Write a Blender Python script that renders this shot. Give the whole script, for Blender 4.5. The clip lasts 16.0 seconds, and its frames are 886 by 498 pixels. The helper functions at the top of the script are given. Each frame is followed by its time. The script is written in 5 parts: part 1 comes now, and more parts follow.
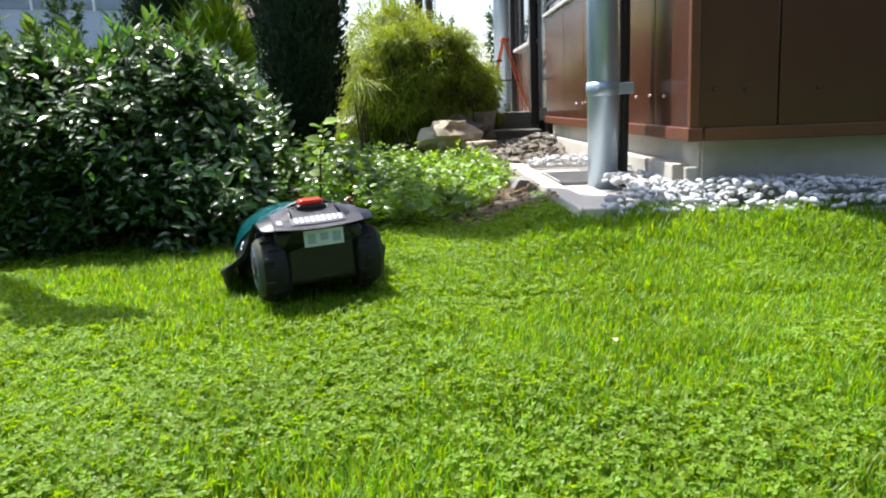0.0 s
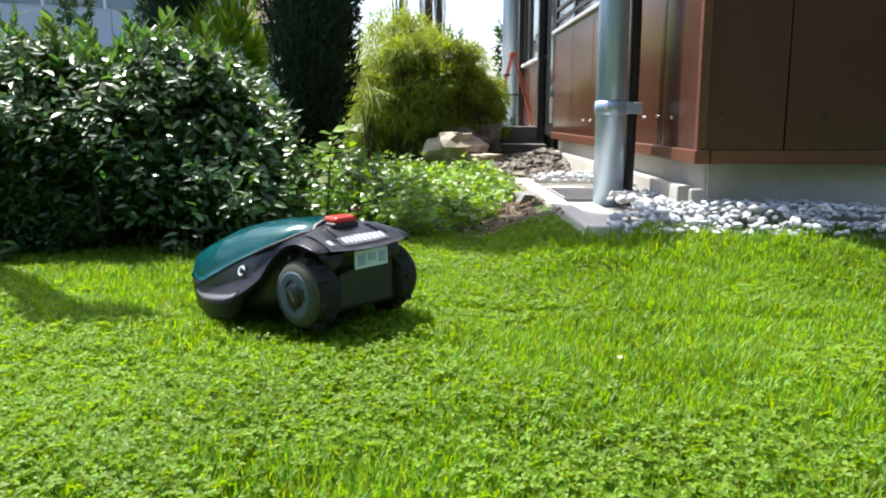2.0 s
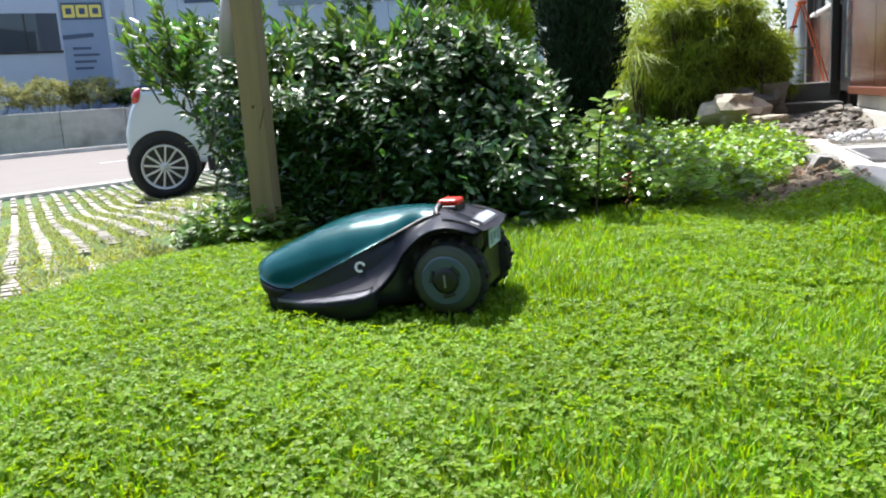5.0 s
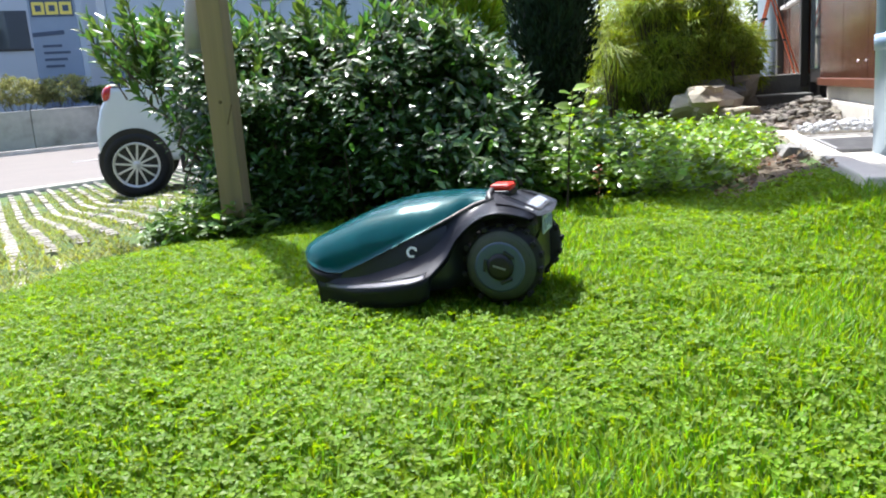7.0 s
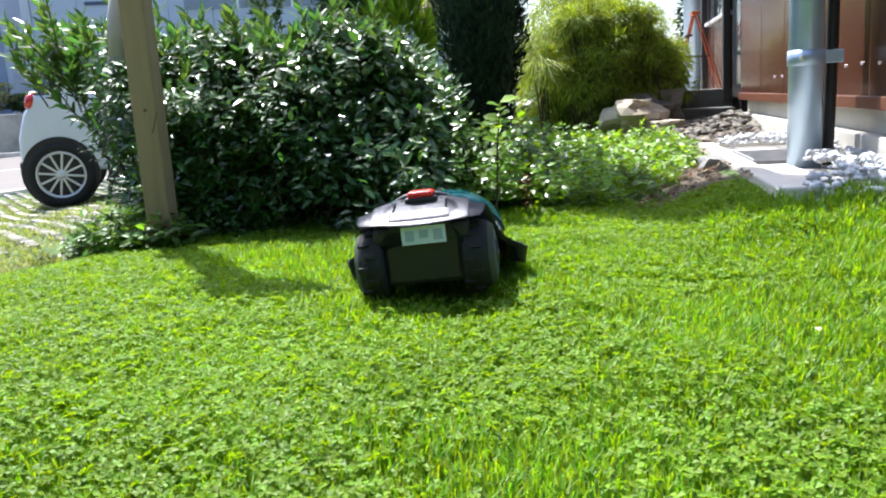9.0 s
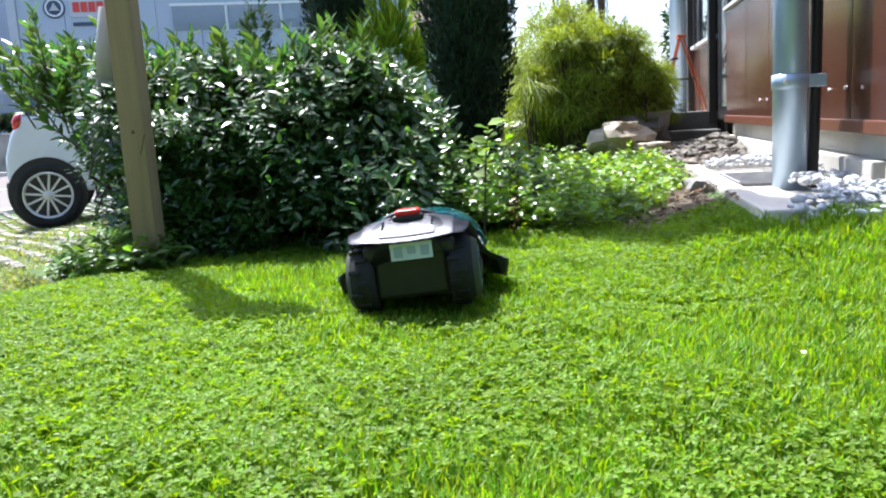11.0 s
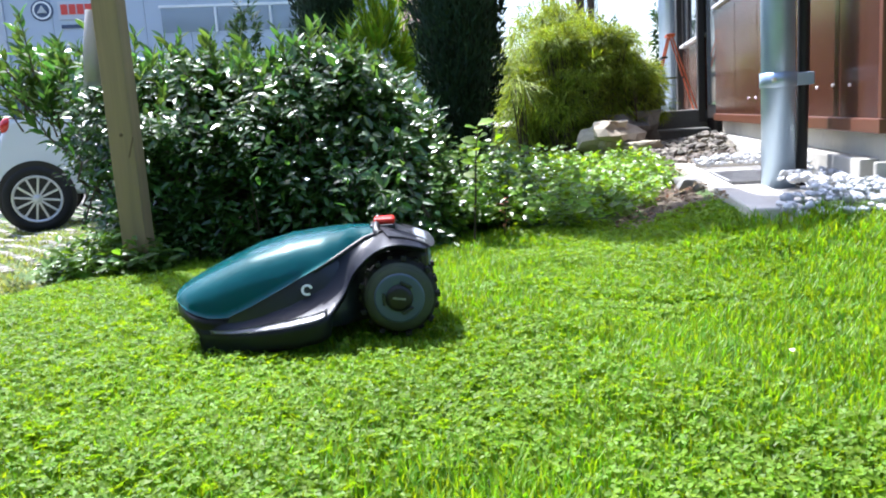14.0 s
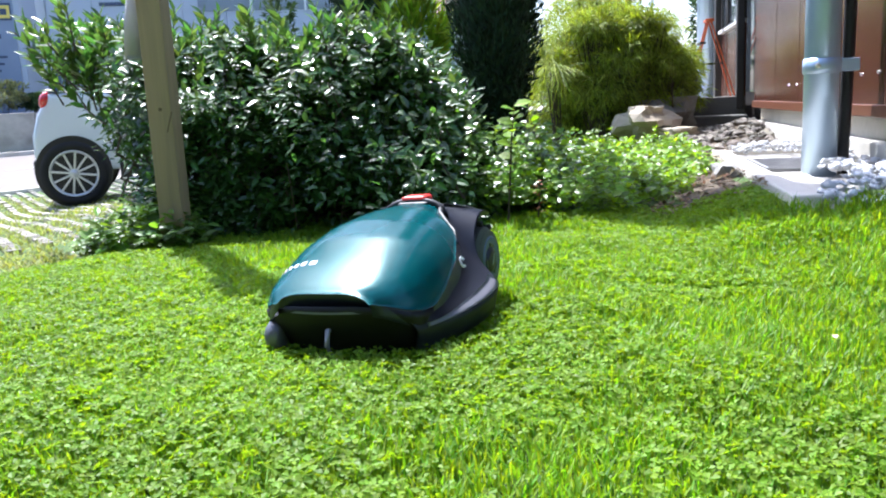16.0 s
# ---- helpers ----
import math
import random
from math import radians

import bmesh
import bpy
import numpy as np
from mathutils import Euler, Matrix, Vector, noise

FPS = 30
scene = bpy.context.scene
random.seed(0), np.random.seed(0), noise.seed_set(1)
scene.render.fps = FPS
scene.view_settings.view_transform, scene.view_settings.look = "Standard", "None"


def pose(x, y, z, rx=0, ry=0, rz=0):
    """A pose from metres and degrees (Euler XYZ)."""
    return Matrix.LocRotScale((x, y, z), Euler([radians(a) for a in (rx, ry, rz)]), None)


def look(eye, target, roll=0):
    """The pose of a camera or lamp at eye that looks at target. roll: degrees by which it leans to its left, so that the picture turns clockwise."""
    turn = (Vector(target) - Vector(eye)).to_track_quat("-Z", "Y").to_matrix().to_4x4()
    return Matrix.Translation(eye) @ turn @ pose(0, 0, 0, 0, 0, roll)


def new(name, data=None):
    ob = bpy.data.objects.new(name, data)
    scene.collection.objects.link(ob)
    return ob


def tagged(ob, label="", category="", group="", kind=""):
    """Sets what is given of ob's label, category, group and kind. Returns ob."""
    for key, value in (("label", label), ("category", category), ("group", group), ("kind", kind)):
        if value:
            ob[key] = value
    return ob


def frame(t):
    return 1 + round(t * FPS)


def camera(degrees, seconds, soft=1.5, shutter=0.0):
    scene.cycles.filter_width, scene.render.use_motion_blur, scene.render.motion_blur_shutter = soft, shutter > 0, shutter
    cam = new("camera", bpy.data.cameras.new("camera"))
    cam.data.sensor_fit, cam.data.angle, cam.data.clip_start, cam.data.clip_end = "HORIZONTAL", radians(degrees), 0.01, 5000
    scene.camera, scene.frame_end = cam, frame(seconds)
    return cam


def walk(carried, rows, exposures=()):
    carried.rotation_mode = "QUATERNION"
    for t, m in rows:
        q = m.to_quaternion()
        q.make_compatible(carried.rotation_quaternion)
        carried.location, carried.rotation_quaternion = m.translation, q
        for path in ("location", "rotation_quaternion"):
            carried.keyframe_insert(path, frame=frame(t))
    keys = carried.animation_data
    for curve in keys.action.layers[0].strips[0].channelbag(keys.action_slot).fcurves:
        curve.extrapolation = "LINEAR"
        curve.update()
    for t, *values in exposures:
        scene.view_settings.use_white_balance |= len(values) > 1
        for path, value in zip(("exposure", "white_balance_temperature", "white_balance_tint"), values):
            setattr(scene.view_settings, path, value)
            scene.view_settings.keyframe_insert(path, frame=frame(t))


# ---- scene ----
PATH = [  # seconds, x, y, z, heading, tilt, roll
    (0.0, 0.000, -0.000, 0.450, -1.32, -10.11, -2.12),
    (0.5, -0.005, -0.014, 0.452, -1.10, -9.77, -0.92),
    (1.0, -0.014, -0.018, 0.455, -1.20, -9.73, -0.47),
    (1.5, -0.010, -0.018, 0.451, -1.92, -9.56, 0.19),
    (2.0, -0.021, -0.018, 0.456, -1.42, -9.37, 0.20),
    (2.5, -0.031, -0.006, 0.453, 0.24, -9.54, -0.80),
    (3.0, -0.029, -0.009, 0.458, 1.18, -9.25, -1.34),
    (3.5, -0.035, 0.001, 0.451, 1.59, -9.35, -0.78),
    (4.0, -0.062, 0.015, 0.449, 8.16, -10.29, -2.13),
    (4.5, -0.065, 0.039, 0.441, 16.19, -10.84, -3.41),
    (4.7, -0.057, 0.043, 0.438, 17.70, -10.58, -3.66),
    (6.8, -0.023, 0.064, 0.427, 16.02, -10.84, -4.23),
    (7.0, -0.023, 0.063, 0.427, 16.13, -10.99, -4.17),
    (7.5, -0.012, 0.057, 0.429, 15.25, -10.65, -4.21),
    (8.0, -0.006, 0.058, 0.424, 13.93, -10.59, -4.02),
    (8.5, -0.004, 0.061, 0.422, 13.42, -10.94, -4.04),
    (9.0, 0.007, 0.056, 0.422, 11.63, -10.50, -3.58),
    (11.5, 0.010, 0.056, 0.428, 10.54, -9.09, -3.37),
    (12.0, 0.010, 0.061, 0.427, 10.25, -9.51, -3.42),
    (12.5, 0.010, 0.061, 0.426, 10.58, -9.53, -4.22),
    (13.0, 0.016, 0.057, 0.427, 9.81, -9.25, -3.94),
    (13.5, 0.018, 0.057, 0.430, 10.44, -9.40, -3.65),
    (14.0, 0.015, 0.058, 0.429, 10.18, -9.14, -3.83),
    (14.5, 0.012, 0.058, 0.428, 10.75, -9.14, -4.17),
    (15.0, 0.004, 0.056, 0.425, 11.86, -9.48, -3.64),
    (15.5, 0.001, 0.054, 0.420, 11.84, -9.79, -3.14),
    (16.0, -0.004, 0.055, 0.417, 12.23, -10.14, -2.82),
]


def stand(x, y, z, heading, tilt, roll):
    return pose(x, y, z, 0, 0, heading) @ pose(0, 0, 0, 90 + tilt) @ pose(0, 0, 0, 0, 0, roll)


cam = camera(57.46, 16.0, soft=2.0, shutter=0.14)
walk(cam, [(t, stand(*r)) for t, *r in PATH], exposures=[(0.0, 1.08, 6250, 11.5), (4.0, 1.16, 6080, 12), (7.0, 1.24, 5950, 12.5), (12.0, 1.36, 5700, 13.5), (16.0, 1.47, 5600, 15.5)])

# ---- light ----
SUN_FROM = Vector((-0.65, 0.76, 1.72)).normalized()
world = bpy.data.worlds.new("sky")
scene.world = world
world.use_nodes = True
wn = world.node_tree.nodes
sky = wn.new("ShaderNodeTexSky")
sky.sky_type, sky.sun_disc = "NISHITA", False
sky.sun_elevation = math.asin(SUN_FROM.z)
sky.sun_rotation = math.atan2(SUN_FROM.x, SUN_FROM.y)
sky.dust_density, sky.air_density = 2.5, 1.0
wn["Background"].inputs["Strength"].default_value = 0.15
world.node_tree.links.new(sky.outputs[0], wn["Background"].inputs["Color"])
sun = new("sun", bpy.data.lights.new("sun", "SUN"))
sun.data.energy, sun.data.angle, sun.data.color = 4.65, radians(0.55), (1.0, 0.95, 0.86)
sun.matrix_world = look(SUN_FROM * 30, (0, 0, 0))


# ---- materials ----
def mat(name, base, rough=0.6, metal=0.0, var=0.25, scale=12.0, bump=0.2, spec=0.5, second=None, coat=0.0,
        dirt=None, dirt_amount=0.5, stretch=(1, 1, 1), bump_scale=None, island=False, per_object=False, through_light=0.0, hue=0.03, dist=0.002):
    m = bpy.data.materials.new(name)
    m.use_nodes = True
    nt = m.node_tree
    n, l = nt.nodes, nt.links
    b = n["Principled BSDF"]
    co = n.new("ShaderNodeTexCoord")
    mp = n.new("ShaderNodeMapping")
    mp.inputs["Scale"].default_value = stretch
    l.new(co.outputs["Object"], mp.inputs[0])

    def noise_at(s, detail=6.0):
        t = n.new("ShaderNodeTexNoise")
        t.inputs["Scale"].default_value, t.inputs["Detail"].default_value = s, detail
        l.new(mp.outputs[0], t.inputs["Vector"])
        return t.outputs["Fac"]

    def blend(fac, a, c, kind="MIX"):
        x = n.new("ShaderNodeMix")
        x.data_type, x.blend_type = "RGBA", kind
        for sock, v in ((x.inputs[0], fac), (x.inputs[6], a), (x.inputs[7], c)):
            if hasattr(v, "is_output"):
                l.new(v, sock)
            elif isinstance(v, tuple):
                sock.default_value = (*v, 1)
            else:
                sock.default_value = v
        return x.outputs[2]

    def ramp(fac, lo, hi):
        r = n.new("ShaderNodeMapRange")
        r.inputs["From Min"].default_value, r.inputs["From Max"].default_value = lo, hi
        l.new(fac, r.inputs["Value"])
        return r.outputs[0]

    fine, coarse = noise_at(scale * 6), noise_at(scale * 0.6, 3.0)
    dark = tuple(c * (1 - var) for c in base)
    lite = tuple(min(1, c * (1 + var)) for c in base)
    col = blend(ramp(coarse, 0.35, 0.65), dark, second or lite)
    col = blend(ramp(fine, 0.3, 0.7), col, tuple(base))
    if dirt:
        col = blend(ramp(noise_at(scale * 0.25, 8.0), 0.62 - 0.3 * dirt_amount, 0.75), col, dirt)
    if island or per_object:
        src = n.new("ShaderNodeNewGeometry").outputs["Random Per Island"] if island else n.new("ShaderNodeObjectInfo").outputs["Random"]
        hs = n.new("ShaderNodeHueSaturation")
        hs.inputs["Hue"].default_value = 0.5
        r1 = n.new("ShaderNodeMapRange")
        r1.inputs["To Min"].default_value, r1.inputs["To Max"].default_value = 0.5 - hue, 0.5 + hue
        l.new(src, r1.inputs["Value"])
        l.new(r1.outputs[0], hs.inputs["Hue"])
        mul = n.new("ShaderNodeMath")
        mul.operation = "MULTIPLY"
        mul.inputs[1].default_value = 7.13
        l.new(src, mul.inputs[0])
        fr = n.new("ShaderNodeMath")
        fr.operation = "FRACT"
        l.new(mul.outputs[0], fr.inputs[0])
        r2 = n.new("ShaderNodeMapRange")
        r2.inputs["To Min"].default_value, r2.inputs["To Max"].default_value = 1 - 1.6 * var, 1 + 1.6 * var
        l.new(fr.outputs[0], r2.inputs["Value"])
        l.new(r2.outputs[0], hs.inputs["Value"])
        l.new(col, hs.inputs["Color"])
        col = hs.outputs[0]
    l.new(col, b.inputs["Base Color"])
    rr = n.new("ShaderNodeMapRange")
    rr.inputs["To Min"].default_value, rr.inputs["To Max"].default_value = max(0.02, rough * 0.8), min(1, rough * 1.2)
    l.new(coarse, rr.inputs["Value"])
    l.new(rr.outputs[0], b.inputs["Roughness"])
    b.inputs["Metallic"].default_value = metal
    b.inputs["Specular IOR Level"].default_value = spec
    b.inputs["Coat Weight"].default_value = coat
    b.inputs["Coat Roughness"].default_value = 0.09
    if bump:
        bp = n.new("ShaderNodeBump")
        bp.inputs["Strength"].default_value, bp.inputs["Distance"].default_value = bump, dist
        l.new(noise_at(bump_scale or scale * 5), bp.inputs["Height"])
        l.new(bp.outputs[0], b.inputs["Normal"])
    if through_light:
        tr = n.new("ShaderNodeBsdfTranslucent")
        hs2 = n.new("ShaderNodeHueSaturation")
        hs2.inputs["Hue"].default_value, hs2.inputs["Saturation"].default_value, hs2.inputs["Value"].default_value = 0.485, 1.15, 1.5
        l.new(col, hs2.inputs["Color"])
        l.new(hs2.outputs[0], tr.inputs["Color"])
        mx = n.new("ShaderNodeMixShader")
        mx.inputs[0].default_value = through_light
        l.new(b.outputs[0], mx.inputs[1])
        l.new(tr.outputs[0], mx.inputs[2])
        l.new(mx.outputs[0], n["Material Output"].inputs["Surface"])
    return m


def glass(name, tint, rough=0.03):
    m = bpy.data.materials.new(name)
    m.use_nodes = True
    b = m.node_tree.nodes["Principled BSDF"]
    b.inputs["Base Color"].default_value = (*tint, 1)
    b.inputs["Roughness"].default_value = rough
    b.inputs["Transmission Weight"].default_value = 0.6
    b.inputs["IOR"].default_value = 1.45
    return m


EARTH = mat("soil", (0.10, 0.075, 0.045), 0.95, var=0.4, scale=9, bump=0.8, dist=0.01)
TURF = mat("turf", (0.060, 0.118, 0.012), 0.95, var=0.4, scale=14, bump=0.8, second=(0.088, 0.146, 0.016), dist=0.01)
BLADE = mat("grass_blade", (0.168, 0.298, 0.022), 0.5, var=0.22, scale=3, bump=0, island=True, through_light=0.5, spec=0.32)
CLOVER = mat("clover_leaf", (0.172, 0.292, 0.020), 0.5, var=0.2, scale=3, bump=0, island=True, through_light=0.48, spec=0.24, hue=0.014)
LAUREL = mat("laurel_leaf", (0.054, 0.125, 0.030), 0.25, var=0.35, scale=5, bump=0.05, island=True, through_light=0.38, spec=0.72, hue=0.012)
LAUREL_TIP = mat("young_laurel_leaf", (0.078, 0.155, 0.036), 0.28, var=0.25, scale=5, bump=0.05, island=True, through_light=0.4, spec=0.75)
LEAF_SINGLE = mat("single_laurel_leaf", (0.078, 0.155, 0.036), 0.28, var=0.25, scale=5, bump=0.05, per_object=True, through_light=0.4, spec=0.75)
WEED = mat("weed_leaf", (0.12, 0.22, 0.035), 0.35, var=0.35, scale=5, bump=0, island=True, through_light=0.45, spec=0.5, hue=0.015)
UNDERLEAF = mat("dark_bed_leaf", (0.10, 0.19, 0.032), 0.3, var=0.35, scale=5, bump=0, island=True, through_light=0.4, spec=0.45, hue=0.015)
COVER = mat("groundcover_leaf", (0.19, 0.32, 0.035), 0.34, var=0.35, scale=5, bump=0, island=True, through_light=0.45, spec=0.4, hue=0.015)
# cypress needles; also the dark sheet standing in for shade inside the hedge
CYPRESS_HEDGESHADE = mat("conifer_needles_and_hedge_shade", (0.02, 0.042, 0.02), 0.7, var=0.4, scale=8, bump=0, island=True, through_light=0.08, spec=0.2)
GOLDEN = mat("golden_conifer_sprays", (0.235, 0.305, 0.045), 0.55, var=0.35, scale=6, bump=0, island=True, through_light=0.35, spec=0.3, hue=0.02)
BAMBOO = mat("light_green_blades", (0.17, 0.28, 0.04), 0.5, var=0.25, scale=6, bump=0, island=True, through_light=0.45, spec=0.3)
FARLEAF = mat("distant_foliage", (0.05, 0.09, 0.03), 0.7, var=0.35, scale=2, bump=0, island=True, through_light=0.2, spec=0.2)
PAVERWEED = mat("dry_paver_weeds", (0.21, 0.25, 0.06), 0.6, var=0.3, scale=5, bump=0, island=True, through_light=0.35, spec=0.3)
PALEBUSH = mat("pale_dry_shrub", (0.27, 0.28, 0.11), 0.7, var=0.3, scale=3, bump=0, island=True, through_light=0.25, spec=0.2)
DRYLEAF = mat("dry_leaf", (0.33, 0.12, 0.035), 0.7, var=0.3, scale=5, bump=0.1, island=True, through_light=0.3)
LITTER = mat("leaf_litter", (0.20, 0.14, 0.08), 0.8, var=0.35, scale=5, bump=0.1, island=True, through_light=0.2)
BARK = mat("bark", (0.07, 0.05, 0.035), 0.9, var=0.4, scale=14, bump=0.8, stretch=(1, 1, 0.25), dist=0.006)
POST_WOOD = mat("weathered_post_wood", (0.37, 0.26, 0.14), 0.75, var=0.28, scale=10, bump=0.4, stretch=(2.2, 2.2, 0.12), dirt=(0.13, 0.11, 0.07), dirt_amount=0.4, second=(0.43, 0.30, 0.15))
KNOT = mat("wood_knot", (0.13, 0.085, 0.04), 0.8, var=0.3, scale=40, bump=0.3)
CONCRETE = mat("concrete", (0.42, 0.39, 0.34), 0.88, var=0.18, scale=7, bump=0.45, dirt=(0.24, 0.22, 0.18), dirt_amount=0.45)
KERB = mat("kerb_concrete", (0.62, 0.58, 0.50), 0.85, var=0.15, scale=9, bump=0.45, dirt=(0.42, 0.38, 0.30), dirt_amount=0.35)
PLINTH = mat("plinth_render", (0.56, 0.53, 0.46), 0.9, var=0.15, scale=5, bump=0.5, dirt=(0.25, 0.24, 0.20), dirt_amount=0.6)
DARK_STONE = mat("dark_grey_stone", (0.13, 0.125, 0.115), 0.9, var=0.3, scale=9, bump=0.7, dirt=(0.07, 0.075, 0.06), dist=0.006)
PEBBLE = mat("grey_pebble", (0.55, 0.56, 0.57), 0.8, var=0.22, scale=20, bump=0.4, per_object=True, hue=0.01)
PEBBLES = mat("grey_pebbles", (0.55, 0.56, 0.57), 0.8, var=0.22, scale=20, bump=0.4, island=True, hue=0.01)
RUBBLE = mat("brown_rubble", (0.175, 0.155, 0.125), 0.9, var=0.35, scale=14, bump=0.5, island=True)
ROCK = mat("pale_rock", (0.50, 0.44, 0.34), 0.88, var=0.25, scale=7, bump=0.7, dirt=(0.22, 0.18, 0.12), dist=0.008)
ROCK_GREY = mat("grey_rock", (0.27, 0.26, 0.24), 0.88, var=0.25, scale=7, bump=0.7, dirt=(0.12, 0.11, 0.09), dist=0.008)
CLAD = mat("brown_coated_panel", (0.088, 0.034, 0.021), 0.22, var=0.12, scale=2.5, bump=0.06, stretch=(1, 1, 0.2), dirt=(0.09, 0.036, 0.022), dirt_amount=0.3, spec=0.45, coat=0.12, dist=0.012, bump_scale=2.2)
TRIM_BROWN = mat("brown_trim", (0.15, 0.055, 0.027), 0.4, var=0.15, scale=4, bump=0.05)
FRAME_DARK = mat("dark_window_metal", (0.028, 0.024, 0.022), 0.45, var=0.2, scale=8, bump=0.05)
WINDOW = glass("window_glass", (0.10, 0.12, 0.14))
PALEGLASS = glass("pale_window_glass", (0.50, 0.57, 0.64), 0.08)
SILL = mat("pale_sill_metal", (0.62, 0.60, 0.58), 0.4, var=0.1, scale=10, bump=0.05)
ZINC = mat("galvanised_pipe", (0.43, 0.54, 0.66), 0.34, metal=0.45, var=0.14, scale=6, bump=0.05, stretch=(1, 1, 0.3), dirt=(0.36, 0.38, 0.40), dirt_amount=0.3)
BLACK = mat("black_plastic", (0.012, 0.012, 0.013), 0.5, var=0.3, scale=20, bump=0.1)
CABLE = mat("black_cable_cover", (0.015, 0.014, 0.014), 0.55, var=0.2, scale=20, bump=0.1)
SCREW = mat("bright_screw", (0.75, 0.72, 0.68), 0.3, metal=0.6, var=0.1, bump=0)
GRATE = mat("grate_steel", (0.36, 0.36, 0.36), 0.5, metal=0.6, var=0.2, scale=20, bump=0.1)
# near-black, standing in for the shade below the grate
VOID = mat("drain_shade", (0.02, 0.02, 0.018), 0.95, bump=0.2)
ORANGE = mat("orange_ladder_paint", (0.55, 0.11, 0.03), 0.5, var=0.15, scale=12, bump=0.05)
GREENPAINT = mat("metallic_teal_shell", (0.004, 0.125, 0.135), 0.24, metal=0.15, var=0.08, scale=8, bump=0.01, coat=0.25, spec=0.36)
NAVY = mat("dark_blue_grey_plastic", (0.017, 0.021, 0.034), 0.38, var=0.15, scale=10, bump=0.05)
GUNMETAL = mat("gunmetal_plastic", (0.12, 0.122, 0.14), 0.34, metal=0.35, var=0.1, scale=10, bump=0.04)
SHELLGREY = mat("dark_shell_grey", (0.019, 0.022, 0.034), 0.36, metal=0.15, var=0.1, scale=10, bump=0.04)
SILVER = mat("silver_grey_plastic", (0.23, 0.23, 0.255), 0.38, metal=0.3, var=0.1, scale=10, bump=0.04)
RUBBER = mat("tyre_rubber", (0.012, 0.012, 0.011), 0.8, var=0.3, scale=20, bump=0.3)
HUBGREY = mat("blue_grey_wheel_plastic", (0.068, 0.10, 0.15), 0.45, var=0.12, scale=12, bump=0.05)
WHEELRING = mat("muddy_wheel_ring", (0.05, 0.062, 0.04), 0.7, var=0.3, scale=15, bump=0.1, dirt=(0.05, 0.05, 0.03))
RED = mat("red_button", (0.72, 0.035, 0.018), 0.35, var=0.08, scale=10, bump=0.02)
STICKER = mat("pale_blue_sticker", (0.60, 0.68, 0.80), 0.4, var=0.08, scale=30, bump=0)
STICKER_INK = mat("sticker_print", (0.34, 0.41, 0.54), 0.5, var=0.1, bump=0)
WHITE = mat("white_plastic", (0.78, 0.78, 0.77), 0.4, var=0.05, bump=0)
CARPAINT = mat("white_car_paint", (0.70, 0.74, 0.80), 0.25, var=0.03, scale=3, bump=0, coat=0.8)
CARBLUE = mat("blue_car_panel", (0.03, 0.05, 0.10), 0.3, var=0.05, scale=3, bump=0, coat=0.6)
CARGLASS = glass("car_glass", (0.30, 0.38, 0.46))
TAIL = mat("red_tail_lamp", (0.55, 0.012, 0.012), 0.15, var=0.1, bump=0, coat=1.0)
ALLOY = mat("silver_alloy", (0.68, 0.69, 0.70), 0.3, metal=0.5, var=0.06, scale=15, bump=0.02)
ROAD = mat("pale_asphalt", (0.155, 0.134, 0.116), 0.9, var=0.15, scale=3, bump=0.4, second=(0.18, 0.157, 0.138))
# for the added unseen wall that holds back sky light
WALLDARK = mat("dark_sky_blocker", (0.05, 0.055, 0.04), 0.9, var=0.3, scale=3, bump=0.3, stretch=(4, 4, 0.3))
PAVER = mat("grass_paver_concrete", (0.36, 0.335, 0.28), 0.9, var=0.2, scale=12, bump=0.5, per_object=True, hue=0.01, dirt=(0.25, 0.24, 0.17))
PAVERS = mat("grass_paver_concretes", (0.36, 0.335, 0.28), 0.9, var=0.2, scale=12, bump=0.5, dirt=(0.25, 0.24, 0.17))
FACADE = mat("white_render", (0.52, 0.54, 0.58), 0.9, var=0.08, scale=0.6, bump=0.3, dirt=(0.44, 0.46, 0.50), dirt_amount=0.3)
FACADE_GREY = mat("pale_grey_panel", (0.42, 0.47, 0.54), 0.6, var=0.08, scale=0.5, bump=0.1)
ROOFTILE = mat("brown_roof", (0.18, 0.11, 0.08), 0.85, var=0.2, scale=3, bump=0.4)
SIGNGREY = mat("grey_blue_sign", (0.22, 0.27, 0.36), 0.5, var=0.08, scale=2, bump=0)
SIGNBLUE = mat("blue_sign_field", (0.02, 0.06, 0.28), 0.5, var=0.08, scale=2, bump=0)
SIGNYELLOW = mat("yellow_sign_field", (0.75, 0.60, 0.12), 0.5, var=0.08, scale=2, bump=0)
SIGNRED = mat("red_sign_field", (0.60, 0.06, 0.04), 0.5, var=0.08, scale=2, bump=0)
SIGNDARK = mat("dark_sign_print", (0.05, 0.07, 0.12), 0.5, var=0.08, scale=2, bump=0)
HAZEGLASS = mat("cloudy_plastic", (0.36, 0.36, 0.35), 0.25, var=0.1, scale=10, bump=0.05, through_light=0.4, dirt=(0.35, 0.34, 0.30))
ROADLINE = mat("white_road_paint", (0.65, 0.65, 0.62), 0.8, var=0.1, scale=6, bump=0.2)


# ---- mesh helpers ----
def part(name, bm, material, parent=None, label="", smooth=False, kind=""):
    me = bpy.data.meshes.new(name)
    bmesh.ops.recalc_face_normals(bm, faces=bm.faces[:])
    bm.to_mesh(me)
    bm.free()
    me.materials.append(material)
    if smooth:
        me.polygons.foreach_set("use_smooth", [True] * len(me.polygons))
    ob = new(name, me)
    ob.parent = parent
    return tagged(ob, label, kind=kind)


